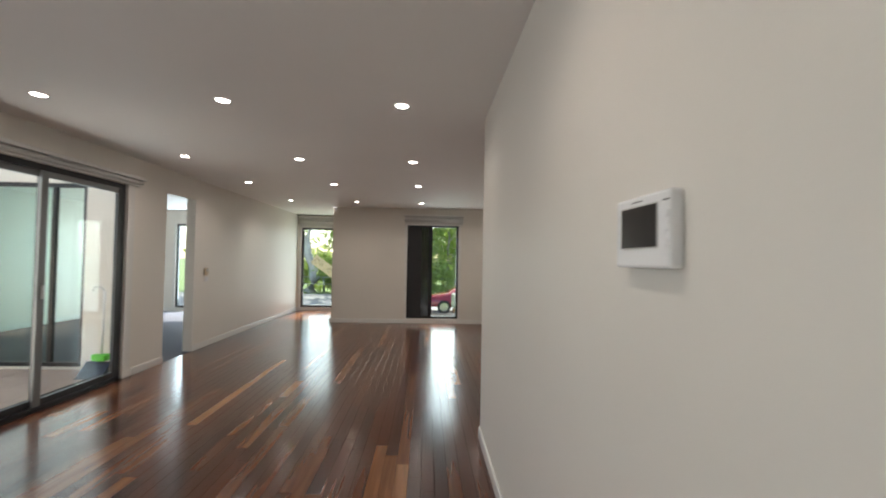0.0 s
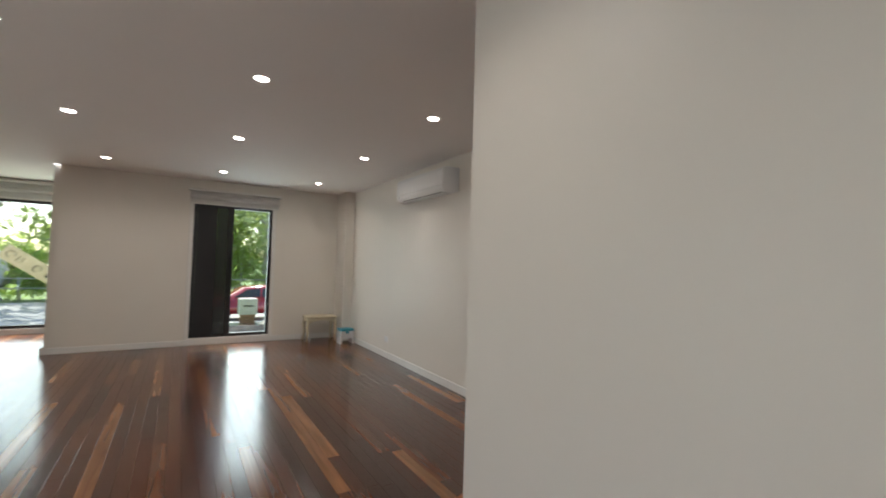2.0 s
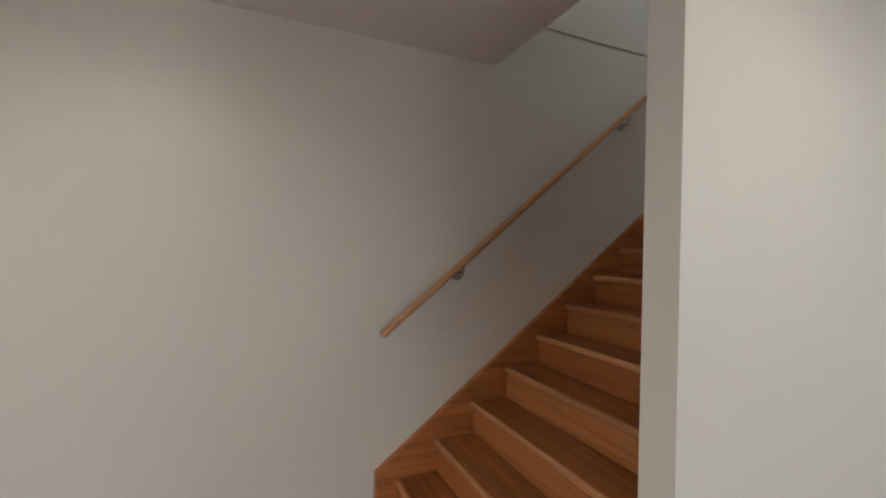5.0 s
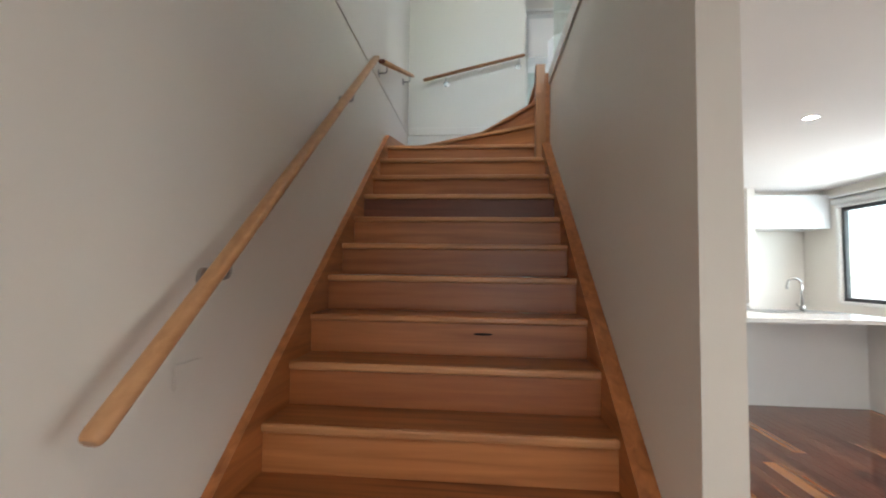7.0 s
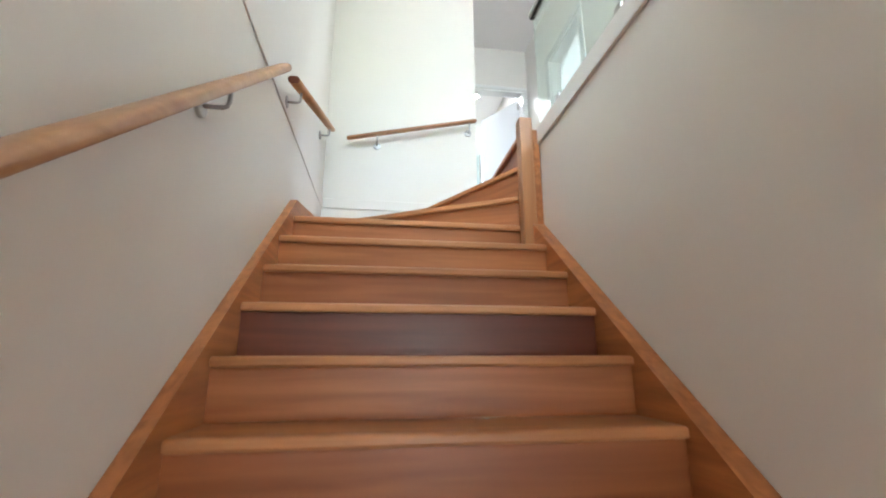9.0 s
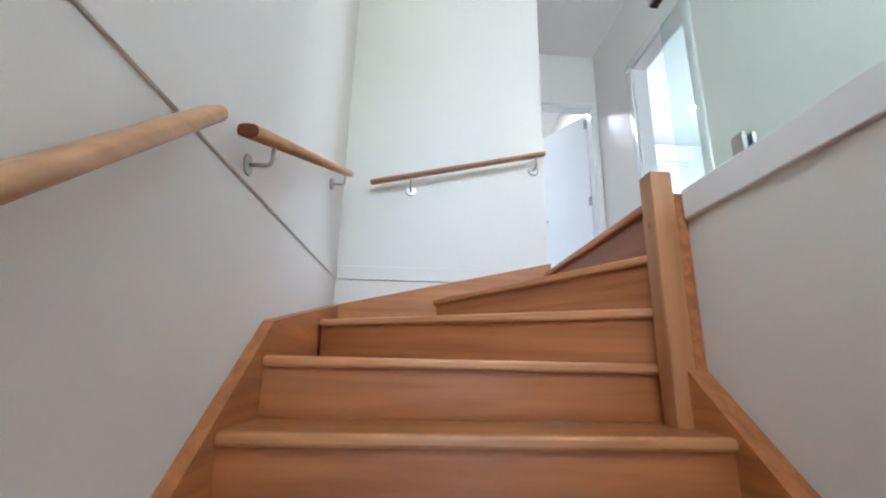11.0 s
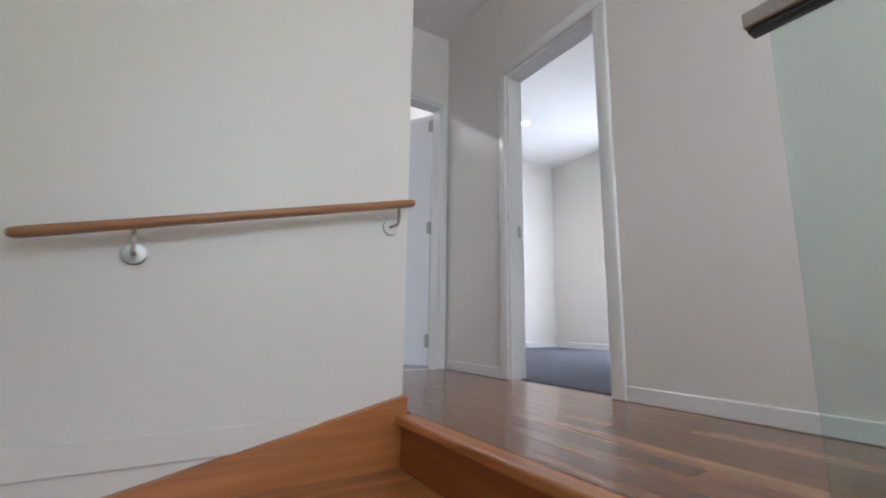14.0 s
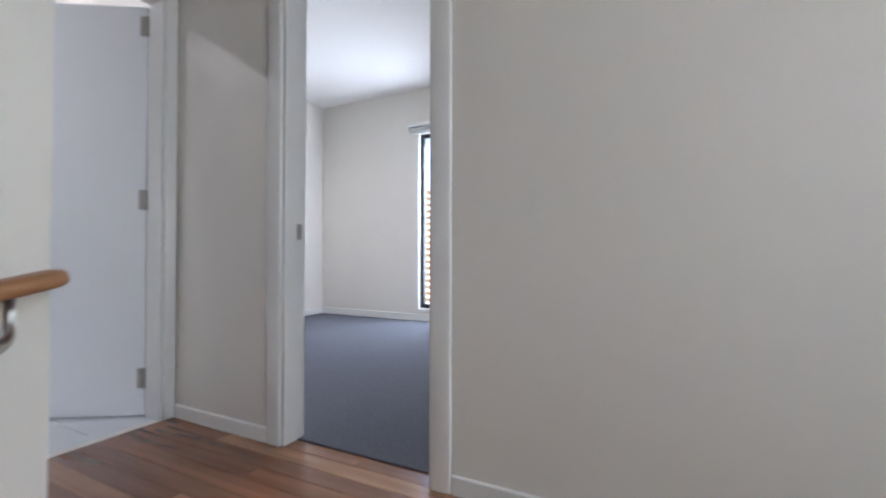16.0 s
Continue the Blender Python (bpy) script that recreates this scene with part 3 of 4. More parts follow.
for n in range(1, 14):
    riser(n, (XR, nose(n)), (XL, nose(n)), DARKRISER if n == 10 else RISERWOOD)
riser(14, (1.31, 0.79), A14)
riser(15, (1.328, 0.80), A15)
riser(16, (1.332, 0.795), (1.332, -0.401))
bm = bmesh.new()
box(bm, 1.262, 1.334, -0.401, 0.795, F2 - 0.032, F2 + 0.002, bevel=0.009, seg=2)
part("top_nosing", bm, STRINGWOOD, stairs, "timber nosing board at the top step")
bm = bmesh.new()
prism(bm, [(3.545, 0.0), (3.545, 0.222), (0.715, 2.452), (-0.419, 2.655), (-0.419, 2.25), (0.6, 2.0), (3.0, 0.0)], 0, XL, 2.603)
part("stringer", bm, STRINGWOOD, stairs)
bm = bmesh.new()
prism(bm, [(3.50, 0.0), (3.50, 0.175), (0.80, 2.382), (0.80, 2.02), (3.1, 0.0)], 0, 1.2245, XR)
part("stringer", bm, STRINGWOOD, stairs)
bm = bmesh.new()
prism(bm, [(XL, 2.655), (1.285, 2.945), (1.285, 2.60), (XL, 2.30)], 1, -0.434, -0.40)
part("stringer", bm, wood("end_stringer_timber", [(0.0, (0.44, 0.160, 0.050)), (1.0, (0.48, 0.182, 0.060))], 0.36, axis=0, coat=0.06, grain=0.8), stairs)
for x, y, z, w, h in ((1.756, nose(6) - 0.0217, 1.0, 0.045, 0.006),):
    bm = bmesh.new()
    tube(bm, [(x, y, z), (x, y + 0.0008, z)], 1.0, 16)
    for v in bm.verts:
        v.co.x, v.co.z = x + (v.co.x - x) * w, z + (v.co.z - z) * h
    part("knot", bm, GROUT, stairs, "dark knot in the timber")
newel = thing("newel_post", "square timber newel post at the top of the stairs", "newel post")
bm = bmesh.new()
box(bm, 1.262, 1.337, 0.797, 0.873, 2.12, 2.972, bevel=0.005, seg=2)
part("post", bm, POSTWOOD, newel)
bpart("backing_strip", (1.2245, 1.2615, 0.799, 0.871, 2.12, 2.895), STRINGWOOD, newel, 0.002)
bm = bmesh.new()
tube(bm, [(1.336, 0.838, 2.787), (1.3395, 0.838, 2.787)], 0.010, 12)
part("plug", bm, STRINGWOOD, newel, "round timber plug over a bolt")


def handrail(name, label, a, b, wall_axis, wall_at, brackets, thick=0.017, dark_end=False):
    """Oval timber rail with steel brackets. brackets: fractions along the rail."""
    ob = thing(name, label, "handrail", "stair handrails")
    a, b = Vector(a), Vector(b)
    bm = bmesh.new()
    d = (b - a).normalized()
    side = Vector((1, 0, 0)) if wall_axis == 0 else Vector((0, 1, 0))
    up = side.cross(d)
    if up.z < 0:
        up = -up
    ring = []
    # the ends are rounded over; a dark end is cut square
    stations = [(a, 1.0)] if dark_end else [(a, 0.62), (a + d * 0.004, 0.82), (a + d * 0.012, 0.95), (a + d * 0.022, 1.0)]
    stations += [(b - d * 0.022, 1.0), (b - d * 0.012, 0.95), (b - d * 0.004, 0.82), (b, 0.62)]
    for c, scale in stations:
        vs = []
        for k in range(20):
            s, w = math.cos(k * math.tau / 20), math.sin(k * math.tau / 20)
            s, w = math.copysign(abs(s) ** 0.7, s) * 0.026 * scale, math.copysign(abs(w) ** 0.7, w) * thick * scale
            vs.append(bm.verts.new(c + side * s + up * w))
        ring.append(vs)
    for q0, q1 in zip(ring, ring[1:]):
        for k in range(20):
            f = bm.faces.new((q0[k], q0[(k + 1) % 20], q1[(k + 1) % 20], q1[k]))
            f.smooth = True
    end = bm.faces.new(ring[0][::-1])
    end.material_index = 1 if dark_end else 0
    bm.faces.new(ring[-1])
    bmesh.ops.recalc_face_normals(bm, faces=bm.faces[:])
    ax = 1 if wall_axis == 0 else 0
    part("rail", bm, [RAILWOOD, DARKRISER] if ax == 1 else wood("handrail_timber_end", [(0.0, (0.36, 0.17, 0.075)), (1.0, (0.38, 0.18, 0.08))], 0.36, axis=0, coat=0.2, grain=0.6), ob)
    for t in brackets:
        c = a.lerp(b, t)
        br = bmesh.new()
        out = side * (wall_at - c[wall_axis])
        w = c + out - Vector((0, 0, 0.075))
        elbow = c - Vector((0, 0, 0.075))
        tube(br, [w, w.lerp(elbow, 0.80), w.lerp(elbow, 0.93) + Vector((0, 0, 0.004)), elbow + Vector((0, 0, 0.018)), c - Vector((0, 0, 0.016))], 0.0062, 10)
        arm = part("bracket", br, STEEL, ob)
        br = bmesh.new()
        n = out.normalized()
        tube(br, [w, w - n * 0.009, w - n * 0.012, w - n * 0.013], [0.032, 0.032, 0.029, 0.012], 24)
        for f in br.faces:
            f.smooth = False
        part("rosette", br, STEEL, arm)
    return ob


handrail("handrail", "long oval timber handrail on steel brackets beside the lower flight", (2.516, 3.55, 0.948), (2.531, 1.345, 2.822), 0, 2.605, (0.205, 0.75))
handrail("handrail", "short timber handrail on steel brackets beside the winders", (2.53, 1.20, 2.864), (2.53, -0.21, 3.402), 0, 2.605, (0.13, 0.90), dark_end=True)
handrail("handrail", "short timber handrail on steel brackets on the end wall", (2.425, -0.352, 3.415), (1.305, -0.352, 3.672), 1, -0.435, (0.225, 0.945), 0.0145)

# ---------- glass balustrade ----------
bal = thing("glass_balustrade", "frameless green-tinted glass balustrade with a steel top rail", "balustrade")
bm = bmesh.new()
box(bm, 1.174, 1.186, 0.80, 2.86, 2.902, 3.775, bevel=0.0015)
gp = part("glass_panel", bm, BALU, bal)
bm = bmesh.new()
box(bm, 1.158, 1.202, 0.765, 2.86, 3.762, 3.795, bevel=0.003)
part("top_rail", bm, STEEL, bal, "square brushed steel top rail")
bpart("rail_gasket", (1.166, 1.194, 0.77, 2.86, 3.753, 3.7615), BLACK, bal)
for y in (1.10, 1.70, 2.35):
    bm = bmesh.new()
    box(bm, 1.155, 1.172, y - 0.026, y + 0.026, 2.902, 2.985, bevel=0.006, seg=2)
    box(bm, 1.188, 1.2035, y - 0.026, y + 0.026, 2.902, 2.985, bevel=0.006, seg=2)
    part("clamp", bm, STEEL, bal, "small brushed steel glass clamp")


# ---------- doors upstairs ----------
def casing(name, label, axis, face, out, a0, a1, z0, z1, w=0.075, depth=0.12):
    """Door lining and architraves round an opening; out: which way the room lies."""
    ob = thing(name, label, "door frame", kind="structure")

    def bar(nm, p, q, lo, hi, c0, c1, bev=0.0085):
        c0, c1 = min(c0, c1), max(c0, c1)
        return bpart(nm, (p, q, c0, c1, lo, hi) if axis == 0 else (c0, c1, p, q, lo, hi), TRIM, ob, bev, seg=4 if bev > 0.005 else 1)
    t = 0.018 * out
    bar("architrave", a0 - w, a0 + 0.008, z0, z1, face, face + t)
    bar("architrave", a1 - 0.008, a1 + w, z0, z1, face, face + t)
    bar("architrave", a0 - w, a1 + w, z1 + 0.0005, z1 + w, face, face + t)
    bar("jamb", a0, a0 + 0.02, z0, z1 - 0.02, face - 0.001 * out, face - depth * out, 0.002)
    bar("jamb", a1 - 0.02, a1, z0, z1 - 0.02, face - 0.001 * out, face - depth * out, 0.002)
    bar("head_jamb", a0, a1, z1 - 0.02, z1, face - 0.001 * out, face - depth * out, 0.002)
    return ob


d2 = casing("door_1", "white gloss door frame of the bedroom", 1, 0.28, 1, -1.005, -0.258, F2, 4.90, w=0.072)
bpart("strike_plate", (0.19, 0.215, -0.9805, -0.9785, 3.77, 3.84), STEEL, d2, label="small steel strike plate")
d1 = casing("door_2", "white gloss door frame of the bathroom", 0, -1.75, 1, 0.335, 1.14, F2, 5.0, w=0.05)
leaf = thing("door", "white painted bathroom door standing half open", "door", at=(0.360, -1.872, F2))
leaf.rotation_euler = (0, 0, radians(-58))
bm = bmesh.new()
box(bm, 0.0, 0.70, -0.036, 0.0, 0.012, 2.085, bevel=0.003)
slab = part("door_leaf", bm, DOORW, leaf)
for z in (0.20, 1.10, 1.985):
    bm = bmesh.new()
    tube(bm, [(-0.004, 0.004, z - 0.05), (-0.004, 0.004, z + 0.05)], 0.0065, 10)
    box(bm, -0.003, 0.032, 0.0006, 0.0026, z - 0.05, z + 0.05)
    part("hinge", bm, STEEL, leaf, "brushed steel butt hinge")
bm = bmesh.new()
tube(bm, [(0.64, 0.0, 1.0), (0.64, 0.012, 1.0)], 0.026, 20)
tube(bm, [(0.64, 0.010, 1.0), (0.64, 0.055, 1.0), (0.63, 0.060, 1.0), (0.53, 0.060, 1.0)], 0.009, 10)
part("door_handle", bm, STEEL, leaf, "satin steel lever handle")

# bathroom fittings glimpsed through the door
scr = thing("shower_screen", "clear glass shower screen with a steel post", "shower screen")
bpart("glass_panel", (0.55, 1.5, -3.405, -3.395, F2 + 0.02, F2 + 2.0), BALU, scr)
bpart("post", (0.525, 0.549, -3.412, -3.388, F2, F2 + 2.02), STEEL, scr, 0.003)
sh = thing("shower_mixer", "chrome shower mixer on the tiled wall", "shower tap")
bm = bmesh.new()
tube(bm, [(0.80, -4.30, F2 + 1.05), (0.80, -4.288, F2 + 1.05)], 0.05, 20)
part("cover_plate", bm, STEEL, sh)
bm = bmesh.new()
tube(bm, [(0.80, -4.29, F2 + 1.05), (0.80, -4.22, F2 + 1.05), (0.80, -4.19, F2 + 1.09)], [0.02, 0.018, 0.01], 12)
part("lever", bm, STEEL, sh)


# ---------- wall and ceiling fixtures ----------
def split_system(name, label, m, length=1.12):
    """Wall-hung air conditioner; local x along the wall, y out of it, z up from its lower edge."""
    ob = thing(name, label, "air conditioner")
    ob.matrix_world = m
    bm = bmesh.new()
    prof = [(0, 0.03), (0.09, 0.0), (0.17, 0.012), (0.205, 0.05), (0.212, 0.10), (0.208, 0.24), (0.195, 0.275), (0.17, 0.285), (0, 0.285)]
    prism(bm, prof, 0, -length / 2, length / 2)
    bmesh.ops.bevel(bm, geom=[e for e in bm.edges if abs(e.verts[0].co.x - e.verts[1].co.x) < 1e-4], offset=0.010, segments=2, affect="EDGES")
    part("body", bm, PLASTIC, ob)
    bm = bmesh.new()
    prism(bm, [(0.100, -0.003), (0.166, 0.0085), (0.166, 0.0115), (0.100, 0.0005)], 0, -length / 2 + 0.09, length / 2 - 0.16)
    part("louvre", bm, PLASTIC, ob)
    bm = bmesh.new()
    prism(bm, [(0.172, 0.0125), (0.178, 0.019), (0.180, 0.0175), (0.174, 0.011)], 0, -length / 2 + 0.06, length / 2 - 0.13)
    part("air_slot", bm, BLACK, ob, "dark air outlet slot")
    bm = bmesh.new()
    box(bm, length / 2 - 0.10, length / 2 - 0.075, 0.2095, 0.2125, 0.055, 0.062)
    part("indicator", bm, BLACK, ob)
    bm = bmesh.new()
    box(bm, -length / 2 + 0.004, length / 2 - 0.004, 0.2085, 0.2135, 0.082, 0.086)
    part("panel_seam", bm, FABRIC, ob, "fine seam of the front panel")
    return ob


split_system("air_conditioner", "white wall-hung split system air conditioner", Matrix.Translation((2.605, 6.105, 2.075)) @ Matrix.Rotation(radians(90), 4, "Z"))
split_system("air_conditioner", "white split system air conditioner in the bedroom", Matrix.Translation((-1.57, -3.75, 5.36)), 0.9)

ic = thing("video_intercom", "white plastic video intercom with a dark screen", "intercom")
bm = bmesh.new()
box(bm, 1.086, 1.1125, 0.535, 0.745, 1.376, 1.518, bevel=0.006, seg=2)
part("body", bm, PLASTIC, ic)
bpart("screen", (1.0845, 1.0868, 0.576, 0.716, 1.416, 1.496), SCREEN, ic, label="dark glossy screen")
bpart("screen_bezel", (1.0849, 1.0866, 0.573, 0.719, 1.413, 1.499), FABRIC, ic)
for z in (1.424, 1.45, 1.476):
    bm = bmesh.new()
    tube(bm, [(1.087, 0.547, z), (1.083, 0.547, z)], 0.009, 16)
    part("button", bm, PLASTIC, ic, "small round push button")
bpart("maker_mark", (1.0851, 1.0862, 0.63, 0.67, 1.505, 1.508), ALU_GREY, ic)
bpart("speaker_slot", (1.0851, 1.0862, 0.537, 0.557, 1.497, 1.500), ALU_GREY, ic)

sm = thing("smoke_alarm", "round white plastic smoke alarm on the ceiling", "smoke alarm", at=(1.998, 4.08, H1))
bm = bmesh.new()
tube(bm, [(0, 0, 0), (0, 0, -0.012)], 0.056, 28)
part("base", bm, PLASTIC, sm)
bm = bmesh.new()
tube(bm, [(0, 0, -0.012), (0, 0, -0.030), (0, 0, -0.040), (0, 0, -0.043)], [0.050, 0.052, 0.042, 0.02], 28)
part("cover", bm, PLASTIC, sm)
for r0 in (0.0525,):
    bm = bmesh.new()
    tube(bm, [(0, 0, -0.018), (0, 0, -0.023)], r0, 28)
    part("vent_slot", bm, ALU_GREY, sm)


def plate(name, label, axis, face, out, a, z, w=0.115, h=0.072, rockers=1, cat="light switch", mat=None):
    ob = thing(name, label, cat)
    c0, c1 = sorted((face, face + 0.008 * out))
    bm = bmesh.new()
    box(bm, *((a - w / 2, a + w / 2, c0, c1) if axis == 0 else (c0, c1, a - w / 2, a + w / 2)), z - h / 2, z + h / 2, bevel=0.003)
    part("plate", bm, mat or PLASTIC, ob)
    for k in range(rockers):
        o = a + (k - (rockers - 1) / 2) * 0.028
        d0, d1 = sorted((face + 0.008 * out, face + 0.011 * out))
        bm = bmesh.new()
        box(bm, *((o - 0.008, o + 0.008, d0, d1) if axis == 0 else (d0, d1, o - 0.008, o + 0.008)), z - 0.012, z + 0.012, bevel=0.0015)
        part("rocker", bm, mat or PLASTIC, ob)
    return ob


th = thing("thermostat", "beige thermostat with a grey display beside the doorway", "thermostat")
bpart("case", (-2.70, -2.678, 6.49, 6.575, 1.09, 1.20), BEIGE, th, 0.006)
bpart("display", (-2.677, -2.674, 6.505, 6.56, 1.15, 1.19), STEEL, th, label="small grey display")
plate("light_switch", "white double light switch beside the doorway", 1, -2.70, 1, 6.55, 1.03, rockers=2)
plate("light_switch", "blank white wall plate under the stair handrail", 1, 2.605, -1, 3.15, 0.985, rockers=0, mat=PAINT)
plate("power_point", "white power point low on the wall", 1, 2.605, -1, 7.29, 0.26, rockers=2, cat="power point")

# ---------- loose things in the living room ----------
st = thing("stool", "small cream plastic stool with curved legs by the wall", "stool", at=(2.14, 8.98, 0))
bm = bmesh.new()
box(bm, -0.25, 0.25, -0.15, 0.15, 0.375, 0.41, bevel=0.014, seg=3)
part("seat", bm, CREAM, st)
bm = bmesh.new()
arch = [(-0.235, 0.376)] + [(-0.235 + 0.47 * k / 12, 0.27 + 0.075 * math.sin(math.pi * k / 12) ** 0.6) for k in range(13)] + [(0.235, 0.376)]
prism(bm, arch, 1, -0.137, -0.117)
prism(bm, arch, 1, 0.117, 0.137)
prism(bm, [(-0.116, 0.376), (-0.116, 0.30), (0.0, 0.33), (0.116, 0.30), (0.116, 0.376)], 0, -0.235, -0.217)
prism(bm, [(-0.116, 0.376), (-0.116, 0.30), (0.0, 0.33), (0.116, 0.30), (0.116, 0.376)], 0, 0.217, 0.235)
part("apron", bm, CREAM, st)
bm = bmesh.new()
box(bm, -0.055, 0.055, -0.03, 0.03, 0.409, 0.413, bevel=0.0015)
part("grip_recess", bm, BEIGE, st, "brown hand grip in the seat")
for sx in (-1, 1):
    for sy in (-1, 1):
        bm = bmesh.new()
        tube(bm, [(sx * 0.215, sy * 0.115, 0.345), (sx * 0.232, sy * 0.125, 0.27), (sx * 0.222, sy * 0.122, 0.12), (sx * 0.238, sy * 0.132, 0.0)], [0.026, 0.022, 0.018, 0.021], 10)
        part("leg", bm, CREAM, st)
bx = thing("step_stool", "small white plastic step stool with a teal top", "step stool", at=(2.455, 8.57, 0))
bm = bmesh.new()
pts = [(-0.12, 0.0), (-0.085, 0.0), (-0.078, 0.08), (0.078, 0.08), (0.085, 0.0), (0.12, 0.0), (0.098, 0.20), (-0.098, 0.20)]
prism(bm, pts, 1, -0.09, 0.09)
part("body", bm, PLASTIC, bx)
bm = bmesh.new()
box(bm, -0.112, 0.112, -0.10, 0.10, 0.20, 0.235, bevel=0.008, seg=2)
part("top", bm, TEAL, bx, "teal plastic top")
bm = bmesh.new()
box(bm, -0.03, 0.03, -0.1015, -0.095, 0.165, 0.199, bevel=0.003)
part("grip", bm, TEAL, bx)

# ---------- kitchen ----------
isl = thing("kitchen_island", "white stone kitchen island with waterfall ends", "kitchen island")
bpart("benchtop", (-2.06, 0.29, -0.90, 0.20, 0.86, 0.90), STONE, isl, 0.003)
bpart("end_panel", (0.235, 0.29, -0.90, 0.20, 0.0, 0.859), STONE, isl, 0.003)
bpart("end_panel", (-2.06, -2.005, -0.90, 0.20, 0.0, 0.859), STONE, isl, 0.003)
bpart("back_panel", (-2.004, 0.234, -0.27, -0.25, 0.0, 0.859), LAMINATE, isl)
bpart("cabinet_body", (-2.004, 0.234, -0.86, -0.271, 0.10, 0.859), LAMINATE, isl)
sk = thing("kitchen_sink", "stainless steel sink set in the island", "sink")
bm = bmesh.new()
box(bm, -1.95, -1.15, -0.82, -0.42, 0.9005, 0.905, bevel=0.0015)
part("rim", bm, STEEL, sk)
# flat sheets on the rim; their grey paints the shade of the hollows
for x in (-1.92, -1.52):
    bpart("bowl", (x, x + 0.34, -0.79, -0.46, 0.9052, 0.9058), ALU_GREY, sk, label="flat grey sheet for the shaded hollow of a sink bowl")
tp = thing("kitchen_tap", "tall chrome gooseneck kitchen tap", "tap", at=(-1.70, -0.66, 0.905))
bm = bmesh.new()
tube(bm, [(0, 0, 0), (0, 0, 0.05), (0, 0, 0.06)], [0.026, 0.026, 0.014], 16)
part("base", bm, STEEL, tp)
bm = bmesh.new()
tube(bm, [(0, 0, 0.05), (0, 0, 0.28)] + [(0.075 - 0.075 * math.cos(a), 0, 0.28 + 0.075 * math.sin(a)) for a in [k * math.pi / 8 for k in range(1, 8)]] + [(0.15, 0, 0.26), (0.15, 0, 0.235)], 0.012, 12)
part("spout", bm, STEEL, tp)
bm = bmesh.new()
tube(bm, [(0.02, 0, 0.04), (0.05, 0, 0.055), (0.06, 0, 0.10)], 0.006, 8)
part("lever", bm, STEEL, tp)
for x0, x1 in ((-1.94, -1.47), (-1.47, -1.0), (-1.0, -0.3), (-0.3, 0.05), (0.66, 1.10)):
    cb = thing("base_cabinet", "white gloss kitchen base cabinet under the bench", "cabinet", "kitchen base cabinets")
    bpart("body", (x0, x1 - 0.003, -2.597, -2.03, 0.10, 0.858), LAMINATE, cb)
    bpart("door", (x0 + 0.002, x1 - 0.005, -2.029, -2.01, 0.11, 0.83), LAMINATE, cb, 0.002)
    bpart("kickboard", (x0, x1 - 0.003, -2.08, -2.065, 0.0, 0.099), LAMINATE, cb)
bt = thing("kitchen_benchtop", "white stone benchtop along the kitchen wall", "benchtop")
bpart("slab", (-1.943, 1.11, -2.597, -1.99, 0.86, 0.90), STONE, bt, 0.003)
ov = thing("oven", "black glass and steel built-in oven", "oven")
bpart("body", (0.052, 0.655, -2.59, -2.02, 0.105, 0.856), STEEL, ov, 0.002)
bpart("door", (0.06, 0.648, -2.019, -1.995, 0.20, 0.66), SCREEN, ov, 0.003, "black glass oven door")
bpart("control_panel", (0.06, 0.648, -2.019, -2.0, 0.69, 0.80), STEEL, ov, 0.003)
bpart("display", (0.25, 0.44, -1.9995, -1.997, 0.725, 0.765), SCREEN, ov)
bpart("drawer", (0.06, 0.648, -2.019, -2.0, 0.11, 0.185), LAMINATE, ov, 0.003)
bm = bmesh.new()
tube(bm, [(0.10, -1.995, 0.635), (0.10, -1.965, 0.635), (0.608, -1.965, 0.635), (0.608, -1.995, 0.635)], 0.008, 8)
part("door_handle", bm, STEEL, ov)
for k in (0.12, 0.18, 0.53, 0.59):
    bm = bmesh.new()
    tube(bm, [(k, -2.0, 0.745), (k, -1.975, 0.745)], 0.016, 12)
    part("knob", bm, BLACK, ov)
ct = thing("gas_cooktop", "black gas cooktop with iron trivets on the bench", "cooktop")
bpart("plate", (-0.05, 0.75, -2.52, -2.06, 0.9005, 0.912), SCREEN, ct, 0.003)
for cx in (0.10, 0.35, 0.60):
    bm = bmesh.new()
    for dx in (-0.11, 0.0, 0.11):
        box(bm, cx + dx - 0.006, cx + dx + 0.006, -2.50, -2.08, 0.935, 0.947)
    for dy in (-2.48, -2.29, -2.10):
        box(bm, cx - 0.117, cx + 0.117, dy - 0.006, dy + 0.006, 0.913, 0.9345)
    part("trivet", bm, BLACK, ct)
    bm = bmesh.new()
    tube(bm, [(cx, -2.29, 0.9125), (cx, -2.29, 0.926)], 0.04, 14)
    part("burner", bm, ALU_GREY, ct)
sp = thing("splashback", "pale green glass splashback behind the bench", "splashback", kind="structure")
bpart("panel", (-1.943, 1.105, -2.599, -2.592, 0.902, 1.60), SPLASH, sp)
for x0, x1 in ((-1.94, -1.3), (-1.3, -0.7), (-0.7, -0.12), (0.78, 1.10)):
    cb = thing("wall_cabinet", "white gloss kitchen wall cabinet without handles", "cabinet", "kitchen wall cabinets")
    bpart("body", (x0, x1 - 0.003, -2.597, -2.27, 1.61, 2.42), LAMINATE, cb)
    bpart("door", (x0 + 0.001, x1 - 0.004, -2.269, -2.25, 1.60, 2.42), LAMINATE, cb, 0.002)
bm = bmesh.new()
box(bm, -3.10, 1.113, -2.60, -2.25, 2.425, H1)
solid("bulkhead", bm, PAINT, "cream plaster bulkhead above the kitchen cabinets", "bulkhead")
wall("wall_kitchen_nib", -2.05, -1.945, -2.60, -2.0, 0, H1)
